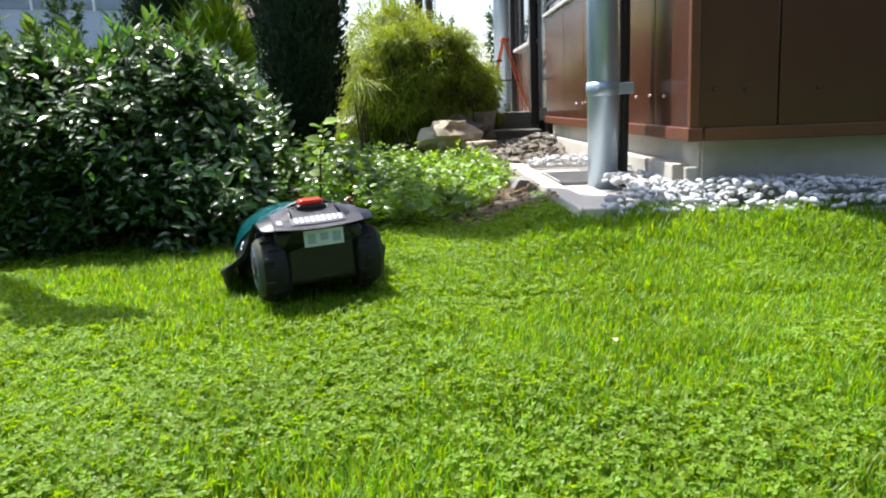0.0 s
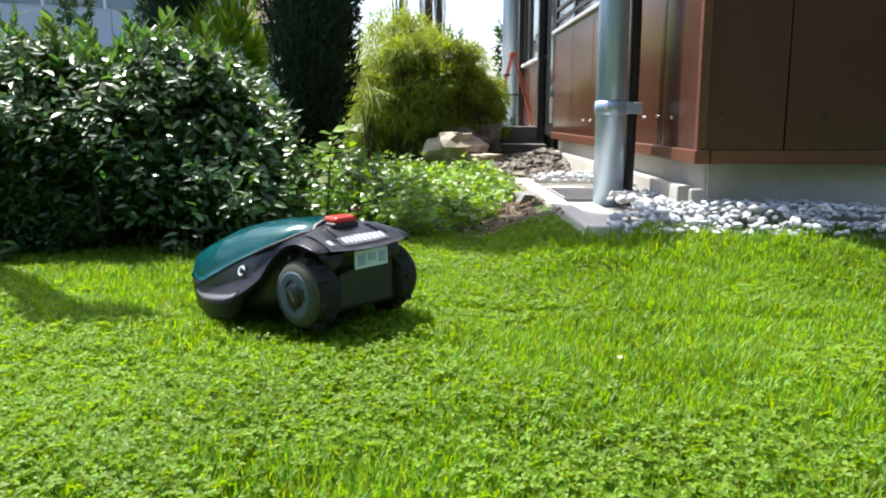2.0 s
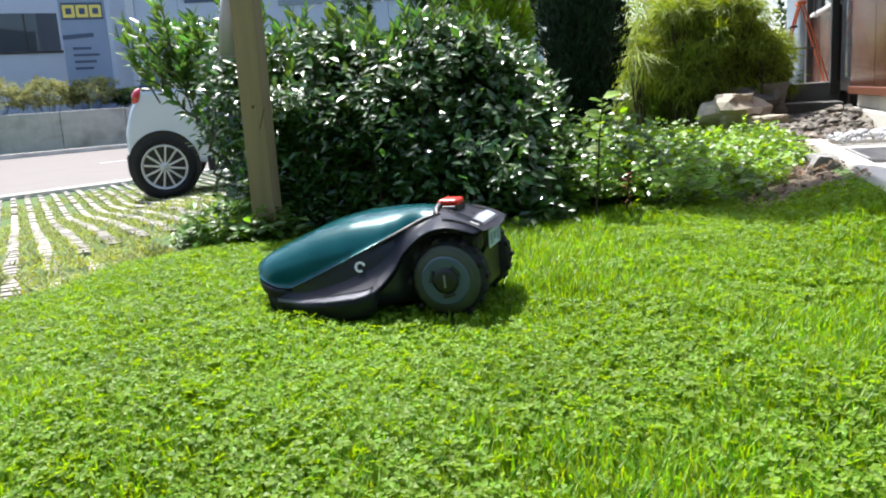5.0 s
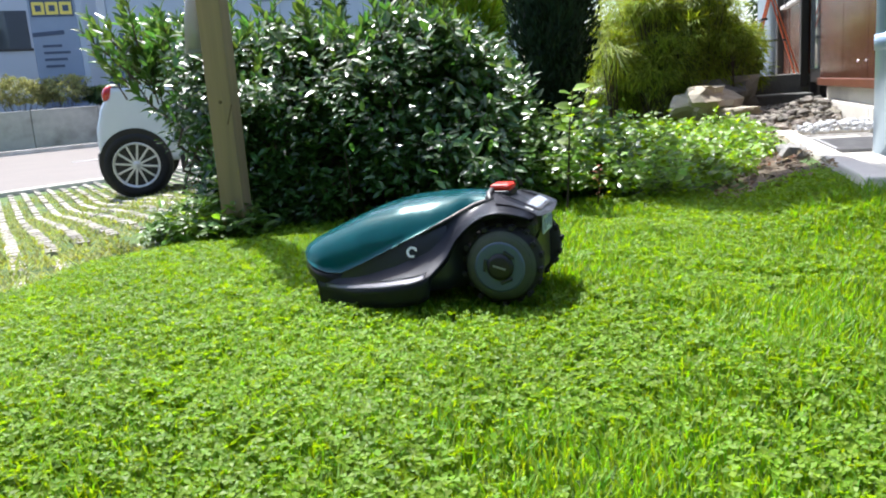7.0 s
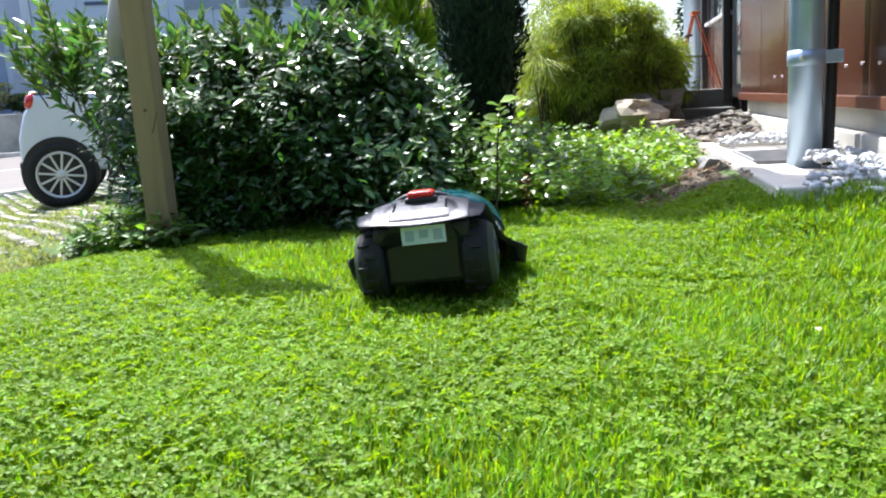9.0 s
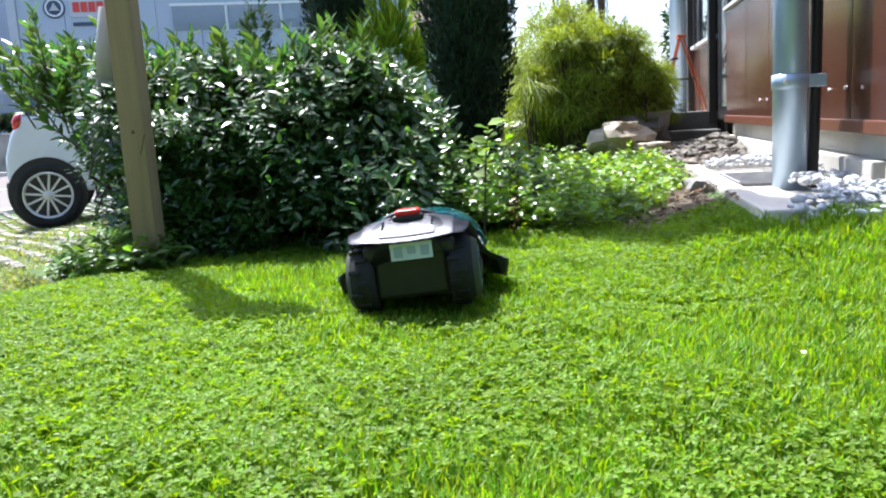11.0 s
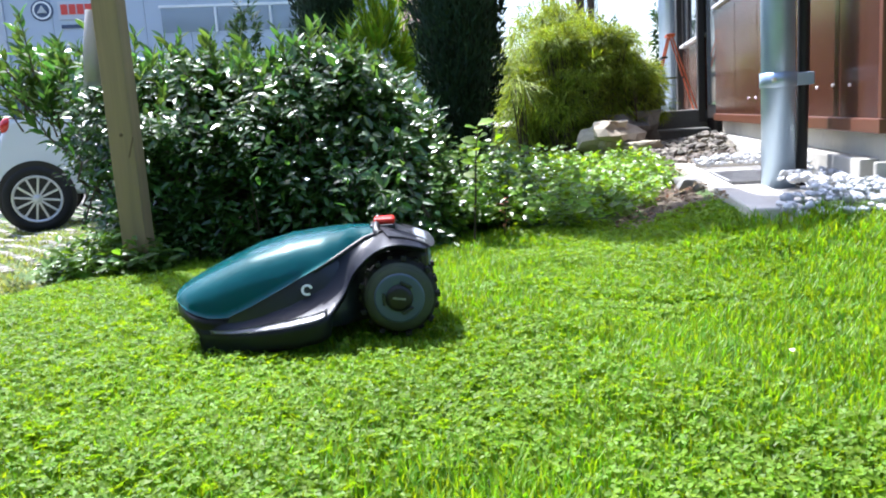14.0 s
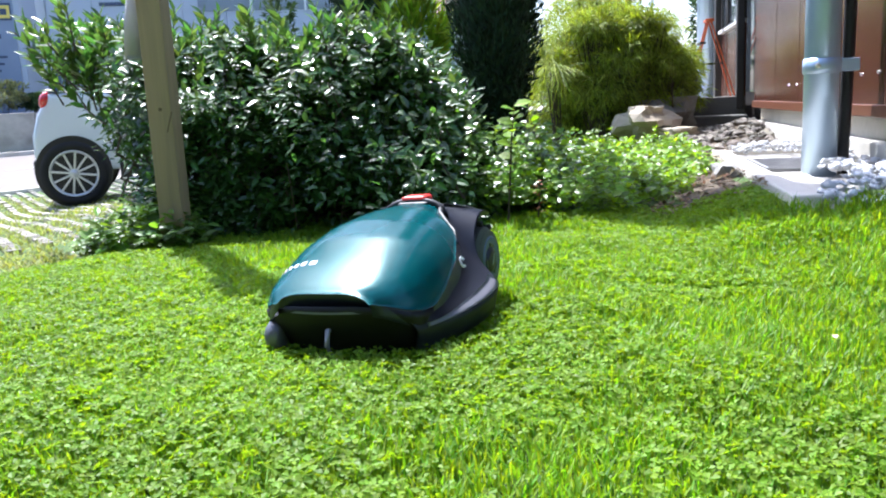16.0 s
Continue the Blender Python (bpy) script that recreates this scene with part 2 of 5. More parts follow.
def raw(name, verts, faces, material, parent=None, label="", kind="", smooth=False):
    me = bpy.data.meshes.new(name)
    me.from_pydata(verts, [], faces)
    me.materials.append(material)
    if smooth:
        me.polygons.foreach_set("use_smooth", [True] * len(me.polygons))
    ob = new(name, me)
    ob.parent = parent
    return tagged(ob, label, kind=kind)


def box(bm, x0, x1, y0, y1, z0, z1, bevel=0.0, m=None):
    t = bmesh.new()
    bmesh.ops.create_cube(t, size=1)
    for v in t.verts:
        v.co = Vector(((x0 + x1) / 2 + v.co.x * (x1 - x0), (y0 + y1) / 2 + v.co.y * (y1 - y0), (z0 + z1) / 2 + v.co.z * (z1 - z0)))
    if bevel:
        bmesh.ops.bevel(t, geom=t.edges[:], offset=bevel, segments=2, affect="EDGES", profile=0.5)
    return join(bm, t, m)


def join(bm, t, m=None):
    if m is not None:
        bmesh.ops.transform(t, matrix=m, verts=t.verts[:])
    vs = {v: bm.verts.new(v.co) for v in t.verts}
    for f in t.faces:
        try:
            bm.faces.new([vs[v] for v in f.verts])
        except ValueError:
            pass
    t.free()
    return bm


def tube(bm, points, radii, sides=12, cap=True):
    """A round bar along points."""
    rings = []
    for i, p in enumerate(points):
        p = Vector(p)
        a = Vector(points[max(i - 1, 0)])
        c = Vector(points[min(i + 1, len(points) - 1)])
        d = (c - a).normalized()
        u = d.orthogonal().normalized() if abs(d.z) < 0.9 else d.cross(Vector((0, 1, 0))).normalized()
        w = d.cross(u)
        r = radii[i] if isinstance(radii, (list, tuple)) else radii
        rings.append([bm.verts.new(p + r * (math.cos(k * math.tau / sides) * u + math.sin(k * math.tau / sides) * w)) for k in range(sides)])
    for a, b in zip(rings, rings[1:]):
        for k in range(sides):
            bm.faces.new((a[k], a[(k + 1) % sides], b[(k + 1) % sides], b[k]))
    if cap:
        bm.faces.new(rings[0][::-1])
        bm.faces.new(rings[-1])
    return bm


def lathe(bm, profile, sides=32, m=None):
    """Turns (radius, height) pairs about the y axis."""
    t = bmesh.new()
    rings = []
    for r, h in profile:
        if r < 1e-5:
            rings.append([t.verts.new((0, h, 0))])
        else:
            rings.append([t.verts.new((r * math.cos(k * math.tau / sides), h, r * math.sin(k * math.tau / sides))) for k in range(sides)])
    for a, b in zip(rings, rings[1:]):
        for k in range(sides):
            j = (k + 1) % sides
            if len(a) == 1:
                t.faces.new((a[0], b[k], b[j]))
            elif len(b) == 1:
                t.faces.new((a[k], a[j], b[0]))
            else:
                t.faces.new((a[k], a[j], b[j], b[k]))
    return join(bm, t, m)


def grid_sheet(bm, fn, nu, nv):
    """A sheet of quads through fn(u, v), u and v from 0 to 1."""
    vs = [[bm.verts.new(fn(i / nu, j / nv)) for j in range(nv + 1)] for i in range(nu + 1)]
    for i in range(nu):
        for j in range(nv):
            bm.faces.new((vs[i][j], vs[i + 1][j], vs[i + 1][j + 1], vs[i][j + 1]))
    return bm


def thing(name, label, category, group="", m=None, kind=""):
    ob = new(name)
    ob.empty_display_size = 0.1
    if m is not None:
        ob.matrix_basis = m
    return tagged(ob, label, category, group, kind)


rng = np.random.default_rng(7)


def leaves(places, ways, ups, length, width, fold=0.25, shape=((0.0, 0.12), (0.35, 1.0), (0.72, 0.75), (1.0, 0.0)), curl=0.15):
    """Leaf blades with a folded midrib: places (n,3), ways (n,3) along the leaf, ups its upper side. Returns verts and faces."""
    n = len(places)
    ways = ways / np.linalg.norm(ways, axis=1, keepdims=True)
    side = np.cross(ways, ups)
    side /= np.maximum(np.linalg.norm(side, axis=1, keepdims=True), 1e-6)
    up = np.cross(side, ways)
    L, W = np.asarray(length).reshape(-1, 1), np.asarray(width).reshape(-1, 1)
    cols = []
    for s, w in shape:
        c = places + ways * L * s - up * L * curl * s * s
        if w == 0.0:
            cols.append(c)
        else:
            e = up * W * w * 0.5 * fold
            cols += [c + side * W * w * 0.5 + e, c, c - side * W * w * 0.5 + e]
    k = len(cols)
    verts = np.stack(cols, 1).reshape(-1, 3)
    base = (np.arange(n) * k)[:, None]
    quads, row = [], 0
    for (s0, w0), (s1, w1) in zip(shape, shape[1:]):
        if w1 == 0.0:
            quads += [(row, row + 1, row + 3, row + 3), (row + 1, row + 2, row + 3, row + 3)]
        else:
            quads += [(row, row + 1, row + 4, row + 3), (row + 1, row + 2, row + 5, row + 4)]
        row += 3
    faces = []
    for q in quads:
        q = q[:3] if q[2] == q[3] else q
        faces += (base + np.array(q)).tolist()
    return verts, faces


def leaf_mesh(name, verts, faces, material, parent=None, label="", kind=""):
    return raw(name, verts.tolist(), faces, material, parent, label, kind)


def unit(v):
    return v / np.maximum(np.linalg.norm(v, axis=-1, keepdims=True), 1e-9)


def wave(x, y, s, seed=0):
    return noise.noise(Vector((x * s + seed * 13.7, y * s - seed * 5.1, seed * 3.3)))


def ground_z(x, y):
    """The lie of the land: level lawn, falling away to the parking place and the road."""
    a = min(max((-1.75 - x) / 2.55, 0), 1.3) * 0.205 + (0.03 if x < -1.75 else 0.03 * max(0, min(1, (-1.3 - x) / 0.45)))
    b = min(max((y - 4.2) / 1.2, 0), 1) * min(max((-0.9 - x) / 0.8, 0), 1) * 0.235
    a += 0.045 * min(max((-3.2 - x) / 1.4, 0), 1)
    c = 0.1 * min(max((x - 0.2) / 0.3, 0), 1) * min(max((y - 2.0) / 0.6, 0), 1)
    c = max(c, 0.09 * min(max((y - 3.3) / 1.5, 0), 1) * min(max((x + 0.8) / 0.5, 0), 1))
    return c - max(a, b)


# ---- ground ----
def build_ground():
    xs = sorted(set([-900, -300, -120, -60, -40, -30, -24] + [round(-20 + 0.5 * i, 3) for i in range(30)] + [round(-5 + 0.1 * i, 3) for i in range(75)] + [2.5 + i for i in range(8)] + [15, 25, 60, 120, 300, 900]))
    ys = sorted(set([-900, -300, -100, -40, -20, -10, -6] + [round(-4 + 0.25 * i, 3) for i in range(17)] + [round(0.25 + 0.1 * i, 3) for i in range(75)] + [round(8 + 0.6 * i, 3) for i in range(25)] + [24, 30, 40, 60, 120, 300, 900]))
    verts = [(x, y, ground_z(x, y) - 0.026 + (0.006 * wave(x, y, 4.0) if abs(x) < 6 and -4 < y < 8 else 0)) for x in xs for y in ys]
    k = len(ys)
    faces = [(i * k + j, (i + 1) * k + j, (i + 1) * k + j + 1, i * k + j + 1) for i in range(len(xs) - 1) for j in range(k - 1)]
    raw("ground", verts, faces, TURF, label="grassy garden ground with bare soil showing between plants", kind="structure", smooth=True)


def lawn_ok(x, y):
    edge = -1.78 + 0.06 * math.sin(3 * y) + 0.05 * math.sin(7.3 * y + 1)
    if x < edge or (x > 0.47 and y > 2.47 + 0.03 * math.sin(9 * x)):
        return False
    back = 2.68 + 0.45 * (x + 1.5) if x < -0.3 else 3.18 - 0.2 * min(1, max(0, (x + 0.05) / 0.35))
    return y < back + 0.06 * math.sin(5 * x)


def scatter(n, x0, x1, y0, y1, ok):
    out = []
    pts = rng.uniform((x0, y0), (x1, y1), (n, 2))
    return np.array([p for p in pts if ok(p[0], p[1])])


def mown(x, y):
    """Shorter turf where the mower has turned on the spot, and in a narrow line along the lawn."""
    groove = math.exp(-((y - 1.89 + 0.117 * x) / 0.022) ** 2) * min(1, max(0, (x + 0.2) / 0.3))
    return (1 - 0.32 * max(0.0, 1 - (((x + 0.5) / 0.5) ** 2 + ((y - 1.3) / 0.27) ** 2) ** 2)) * (1 - 0.5 * groove)


def build_grass():
    def blades(pts, h0, h1, wide):
        n = len(pts)
        clump = np.array([wave(x, y, 3.1, 2) + 0.6 * wave(x, y, 9.0, 3) for x, y in pts])
        h = rng.uniform(h0, h1, n) * (1 + 0.55 * clump) * np.array([mown(x, y) for x, y in pts])
        a = rng.uniform(0, math.tau, n)
        lean = rng.uniform(0.1, 0.75, n) * h
        root = np.c_[pts, [ground_z(x, y) - 0.024 for x, y in pts]]
        d = np.c_[np.cos(a), np.sin(a), np.zeros(n)]
        s = np.c_[-np.sin(a), np.cos(a), np.zeros(n)] * (wide * rng.uniform(0.7, 1.3, n) / 2)[:, None]
        z = np.array((0, 0, 1.0))
        mid = root + d * (0.35 * lean)[:, None] + z * (0.62 * h)[:, None]
        tip = root + d * lean[:, None] + z * h[:, None] * rng.uniform(0.85, 1.0, n)[:, None]
        v = np.stack([root - s, root + s, mid - 0.85 * s, mid + 0.85 * s, tip], 1).reshape(-1, 3)
        b = (np.arange(n) * 5)[:, None]
        f = (b + np.array((0, 1, 3, 2))).tolist() + (b + np.array((2, 3, 4))).tolist()
        return v, f

    near = scatter(330000, -1.9, 2.05, 0.5, 3.45, lambda x, y: lawn_ok(x, y) and random.random() < min(1, (y - 0.42) / 0.3) * min(1, (2.1 - x) / 0.3))
    v, f = blades(near, 0.020, 0.045, 0.0034)
    leaf_mesh("lawn_grass", v, f, BLADE, label="short sunlit green lawn grass mixed with clover", kind="stuff")
    rim = scatter(7500, 0.30, 2.4, 2.28, 2.66, lambda x, y: y < 2.54 + 0.05 * math.sin(11 * x) + 0.03 * math.sin(29 * x) and not (x < 0.45 and y > 2.5))
    v, f = blades(rim, 0.026, 0.06, 0.0046)
    leaf_mesh("edge_grass", v, f, BLADE, label="longer uncut grass along the gravel edge", kind="stuff")
    rest = scatter(90000, -1.9, 5.5, -4.0, 3.0, lambda x, y: lawn_ok(x, y) and (y < 0.8 or x > 1.7))
    v, f = blades(rest, 0.02, 0.042, 0.011)
    leaf_mesh("outer_lawn_grass", v, f, BLADE, label="short green lawn grass away from the mower", kind="stuff")

    def clover(pts):
        n = len(pts)
        h = rng.uniform(0.017, 0.038, n) * (1 + 0.5 * np.array([wave(x, y, 3.1, 2) for x, y in pts])) * np.array([mown(x, y) for x, y in pts])
        c = np.c_[pts, np.array([ground_z(x, y) - 0.024 for x, y in pts]) + h]
        tilt = unit(np.c_[rng.normal(0, 0.38, (n, 2)), np.ones(n)])
        a0 = rng.uniform(0, math.tau, n)
        size = rng.uniform(0.0068, 0.0122, n)
        vs, fs = [], []
        for k in range(3):
            a = a0 + k * math.tau / 3
            w = np.c_[np.cos(a), np.sin(a), np.zeros(n)]
            w = unit(w - tilt * (w * tilt).sum(1, keepdims=True))
            s = np.cross(tilt, w)
            L = size[:, None]
            q = np.stack([c, c + w * L * 0.6 + s * L * 0.45 + tilt * L * 0.14, c + w * L, c + w * L * 0.6 - s * L * 0.45 + tilt * L * 0.14], 1).reshape(-1, 3)
            fs += ((np.arange(n) * 4)[:, None] + np.array((0, 1, 2)) + n * 4 * k).tolist() + ((np.arange(n) * 4)[:, None] + np.array((0, 2, 3)) + n * 4 * k).tolist()
            vs.append(q)
        return np.concatenate(vs), fs

    spot = scatter(115000, -1.9, 1.75, 0.72, 3.4, lambda x, y: lawn_ok(x, y) and 1.5 * wave(x, y, 1.6, 5) + 0.9 * wave(x, y, 5.0, 6) + 0.5 * random.uniform(-1, 1) > -0.06)
    v, f = clover(spot)
    leaf_mesh("clover", v, f, CLOVER, label="low three-leaved clover growing through the lawn", kind="stuff")
    p, w, u, size = [], [], [], []
    for _ in range(150):
        a, q = rng.uniform(0, math.tau), math.sqrt(rng.uniform(0, 1))
        x, y = -1.58 + 0.24 * q * math.cos(a), 2.56 + 0.17 * q * math.sin(a)
        tall = rng.uniform(0.05, 0.22) * (1.15 - 0.6 * q)
        lean = Vector((rng.normal(-0.15, 0.3), rng.normal(-0.2, 0.3), 1)).normalized()
        root = Vector((x, y, ground_z(x, y) - 0.01))
        for k in range(int(6 + 50 * tall)):
            b = k * 2.4 + rng.uniform(-0.4, 0.4)
            out = Vector((math.cos(b), math.sin(b), rng.uniform(-0.1, 0.9)))
            p.append(tuple(root + lean * tall * rng.uniform(0.1, 1)))
            w.append(tuple(out)), u.append((rng.normal(0, 0.35), rng.normal(-0.3, 0.35), 1.0)), size.append(rng.uniform(0.03, 0.06))
    size = np.array(size)
    v, f = leaves(np.array(p), np.array(w), np.array(u), size, size * rng.uniform(0.3, 0.5, len(size)), fold=0.25, curl=0.3)
    leaf_mesh("weeds", v, f, WEED, label="low leafy weeds round the foot of the wooden post", kind="stuff")
    petals = thing("fallen_petal", "tiny pale fallen petal lying in the lawn", "petal", m=pose(0.329, 1.372, 0.03, 20, 10, 30))
    bm = bmesh.new()
    grid_sheet(bm, lambda u, w: Vector(((u - 0.5) * 0.014, (w - 0.5) * 0.009 * (1 - (2 * u - 1) ** 2 * 0.7), 0.003 * (2 * u - 1) ** 2)), 6, 3)
    part("petal_blade", bm, ROCK, petals)


def build_paving():
    """Parking place of grass pavers, the road and the kerb beyond."""
    lot = thing("parking_pavement", "grass-jointed concrete paver parking place in long strips", "pavement", kind="structure")
    u, w = Vector((-0.707, 0.707, 0)), Vector((0.707, 0.707, 0))
    me = None
    count, joined = 0, bmesh.new()
    for i in range(-22, 40):
        o = Vector((-2.0, 2.1, 0)) + w * (0.133 * i)
        for k in range(-8, 38):
            p = o + u * (0.24 * k + (0.12 if i % 2 else 0))
            edge = -1.84 + 0.05 * math.sin(3 * p.y) if p.y < 4.4 else -1.2
            if p.x > edge or p.y < -0.6 or (p - Vector((-7.03, 7.67, 0))).dot(Vector((-0.94, 0.34, 0))) > -0.1 or p.y > 9.5:
                continue
            if -2.35 < p.x and 2.5 < p.y < 4.4:
                continue
            m = Matrix.Translation((p.x, p.y, ground_z(p.x, p.y) - 0.034 + random.uniform(-0.008, 0.004) - 0.012 * max(0, min(1, (p.x + 2.6) / 0.6)))) @ pose(0, 0, 0, random.uniform(-1, 1), 2.2 + random.uniform(-1, 1), 135)
            if count < 290 and p.y < 5.4 and p.x > -4.6 and p.y > 1.2:
                if me is None:
                    t = bmesh.new()
                    for c in range(5):
                        box(t, -0.116 + 0.047 * c, -0.116 + 0.047 * c + 0.040, -0.027 + 0.003 * (c % 2), 0.026 + 0.002 * (c % 3), -0.03, 0.033 - 0.004 * (c % 2), 0)
                    box(t, -0.112, 0.112, -0.024, 0.024, -0.03, 0.021, 0)
                    first = part("paver", t, PAVER, lot)
                    me = first.data
                    first.matrix_basis = m
                else:
                    ob = new("paver", me)
                    ob.parent, ob.matrix_basis = lot, m
                count += 1
            else:
                box(joined, -0.114, 0.114, -0.027, 0.027, -0.03, 0.034, 0, m)
    part("outer_pavers", joined, PAVERS, lot, kind="stuff")
    pts = scatter(52000, -6.4, -1.75, 0.6, 7.5, lambda x, y: not lawn_ok(x, y) and (abs(((x + 2.0) * 0.707 + (y - 2.1) * 0.707) / 0.133 - round(((x + 2.0) * 0.707 + (y - 2.1) * 0.707) / 0.133)) > 0.2) and (x + 6.93) * -0.94 + (y - 7.67) * 0.34 < 0 and wave(x, y, 2.5, 9) > -0.35)
    pts = np.concatenate([pts, scatter(14000, -2.75, -1.75, 0.7, 3.0, lambda x, y: not lawn_ok(x, y) and random.random() < 0.45 * (x + 2.75) and wave(x, y, 6.0, 4) > -0.2)])
    n = len(pts)
    a = rng.uniform(0, math.tau, n)
    v, f = leaves(np.c_[pts, [ground_z(x, y) - 0.01 for x, y in pts]], np.c_[np.cos(a), np.sin(a), rng.uniform(0.3, 1.6, n)], np.tile((0, 0, 1.0), (n, 1)), rng.uniform(0.02, 0.05, n), rng.uniform(0.005, 0.014, n), shape=((0, 0.5), (0.5, 1.0), (1, 0)))
    leaf_mesh("paver_weeds", v, f, PAVERWEED, label="sparse yellow-green grass and weeds in the paver joints", kind="stuff")
    # road strip across the view, running from front left to back right
    e, d = Vector((-7.03, 7.67, 0)), Vector((0.34, 0.94, 0)).normalized()
    far = Vector((-0.94, 0.34, 0))
    bm = bmesh.new()
    grid_sheet(bm, lambda s, q: e + d * (s * 70 - 30) + far * (q * 10.2) + Vector((0, 0, -0.332)), 40, 8)
    part("road", bm, ROAD, None, "pale sun-bleached asphalt road", kind="structure")
    bm = bmesh.new()
    for k in range(14):
        p = e + d * (-20 + k * 4.0) + far * 4.5
        m = Matrix.Translation((p.x, p.y, -0.327)) @ pose(0, 0, 0, 0, 0, math.degrees(math.atan2(d.y, d.x)))
        box(bm, -0.9, 0.9, -0.05, 0.05, -0.002, 0.002, 0, m)
    part("road_marking", bm, ROADLINE, None, "worn white dashed line on the road", kind="structure")
    for off, name in ((-0.02, "road_edge"), (10.3, "far_kerb")):
        bm = bmesh.new()
        p = e + far * off
        m = Matrix.Translation((p.x, p.y, -0.333)) @ pose(0, 0, 0, 0, 0, math.degrees(math.atan2(d.y, d.x)))
        box(bm, -30, 40, -0.06, 0.06, -0.1, 0.02 if off < 1 else 0.11, 0.012, m)
        part(name, bm, KERB, None, "pale concrete edging beside the road", kind="structure")


# ---- the brown building, its gravel strip and pipe ----
FX, FY = 0.95, 2.84


def build_house():
    house = thing("clad_building", "building corner clad in glossy brown metal panels over a concrete plinth", "building")
    bm = box(bmesh.new(), FX + 0.032, 9.0, FY + 0.032, 6.15, 0.318, 3.4)
    part("core_wall", bm, FRAME_DARK, house)
    box_far = box(bmesh.new(), 1.06, 9.0, 6.15, 9.6, 0.0, 3.4)
    part("rear_wall", box_far, FRAME_DARK, house)
    bm = box(bmesh.new(), 0.6, 9.3, FY - 0.3, 9.9, 3.4, 3.55, 0.02)
    part("roof", bm, TRIM_BROWN, house)
    # plinth blocks under the cladding
    for y0, y1, dx in ((2.93, 3.0, 0.045), (3.005, 4.6, -0.012), (4.605, 6.13, -0.012)):
        part("plinth_block", box(bmesh.new(), FX + dx, FX + 0.25, y0, y1, -0.1, 0.2 if y0 > 3.003 else 0.195, 0.006), PLINTH, house)
    part("plinth_block", box(bmesh.new(), FX + 0.05, FX + 0.3, 2.9, 6.1, 0.15, 0.31, 0.004), PLINTH, house)
    part("plinth_block", box(bmesh.new(), FX + 0.06, 8.9, FY + 0.05, FY + 0.25, -0.1, 0.315, 0.004), PLINTH, house)
    part("plinth_block", box(bmesh.new(), 0.936, 0.985, 2.842, 2.872, -0.05, 0.2, 0.006), PLINTH, house)
    # left face panels
    ys = [FY, 3.3, 4.12, 4.72, 5.36, 6.1]
    for a, b in zip(ys, ys[1:]):
        part("panel", box(bmesh.new(), FX + 0.004, FX + 0.03, a + 0.003, b - 0.003, 0.335, 1.045, 0.003), CLAD, house)
        part("panel", box(bmesh.new(), FX + 0.004, FX + 0.03, a + 0.003, b - 0.003, 1.9, 3.4, 0.003), CLAD, house)
    part("panel", box(bmesh.new(), FX + 0.004, FX + 0.03, FY + 0.003, 3.9, 1.045, 1.9, 0.003), CLAD, house)
    # right face panels
    xs = [FX, 1.26, 1.72, 2.2, 2.68, 3.16, 3.64, 4.12, 5.0, 6.0, 7.0, 8.0, 9.0]
    for a, b in zip(xs, xs[1:]):
        part("panel", box(bmesh.new(), a + 0.003, b - 0.003, FY + 0.004, FY + 0.03, 0.335, 1.9, 0.003), CLAD, house)
        part("panel", box(bmesh.new(), a + 0.003, b - 0.003, FY + 0.004, FY + 0.03, 1.906, 3.4, 0.003), CLAD, house)
    part("base_trim", box(bmesh.new(), FX - 0.012, FX + 0.04, FY - 0.012, 6.1, 0.29, 0.338, 0.004), TRIM_BROWN, house)
    part("base_trim", box(bmesh.new(), FX + 0.045, 9.0, FY - 0.012, FY + 0.04, 0.29, 0.336, 0.004), TRIM_BROWN, house)
    part("corner_trim", box(bmesh.new(), FX - 0.004, FX + 0.028, FY - 0.004, FY + 0.028, 0.34, 3.4, 0.003), TRIM_BROWN, house)
    # ribbon window above the panels
    win = part("window", box(bmesh.new(), FX + 0.012, FX + 0.02, 3.92, 6.08, 1.08, 1.88), WINDOW, house, "dark ribbon window")
    part("window_sill", box(bmesh.new(), FX - 0.02, FX + 0.03, 3.9, 6.1, 1.047, 1.072, 0.004), SILL, win, "pale metal sill")
    for y in (3.92, 4.6, 5.3, 6.04):
        part("mullion", box(bmesh.new(), FX, FX + 0.03, y, y + 0.045, 1.075, 1.89, 0.003), FRAME_DARK, win)
    for k in range(9):
        part("louvre", box(bmesh.new(), FX + 0.0, FX + 0.01, 3.98, 6.03, 1.12 + 0.08 * k, 1.145 + 0.08 * k, 0.002), FRAME_DARK, win)
    # screws in the panels
    for y, z in ((3.58, 0.452), (3.37, 0.456), (3.17, 0.452), (4.75, 0.43), (4.95, 0.43), (4.5, 0.435)):
        part("screw", lathe(bmesh.new(), ((0, -0.004), (0.006, -0.003), (0.007, 0.002)), 10, pose(FX + 0.002, y, z, 0, 0, -90)), SCREW, house)
    for x, z in ((1.033, 0.47), (1.14, 0.464), (1.40, 0.464)):
        part("screw", lathe(bmesh.new(), ((0, -0.003), (0.006, -0.002), (0.008, 0.003)), 10, pose(x, FY + 0.002, z)), FRAME_DARK, house)
    # recessed entrance front behind the panels
    part("entrance_post", box(bmesh.new(), 0.93, 0.985, 6.78, 6.86, 0.27, 3.4, 0.006), FRAME_DARK, house)
    part("entrance_side", box(bmesh.new(), 0.99, 1.05, 6.16, 6.74, 0.3, 3.4, 0.004), FRAME_DARK, house)
    part("entrance_pane", box(bmesh.new(), 0.98, 0.99, 6.25, 6.66, 0.4, 3.2), WINDOW, house)
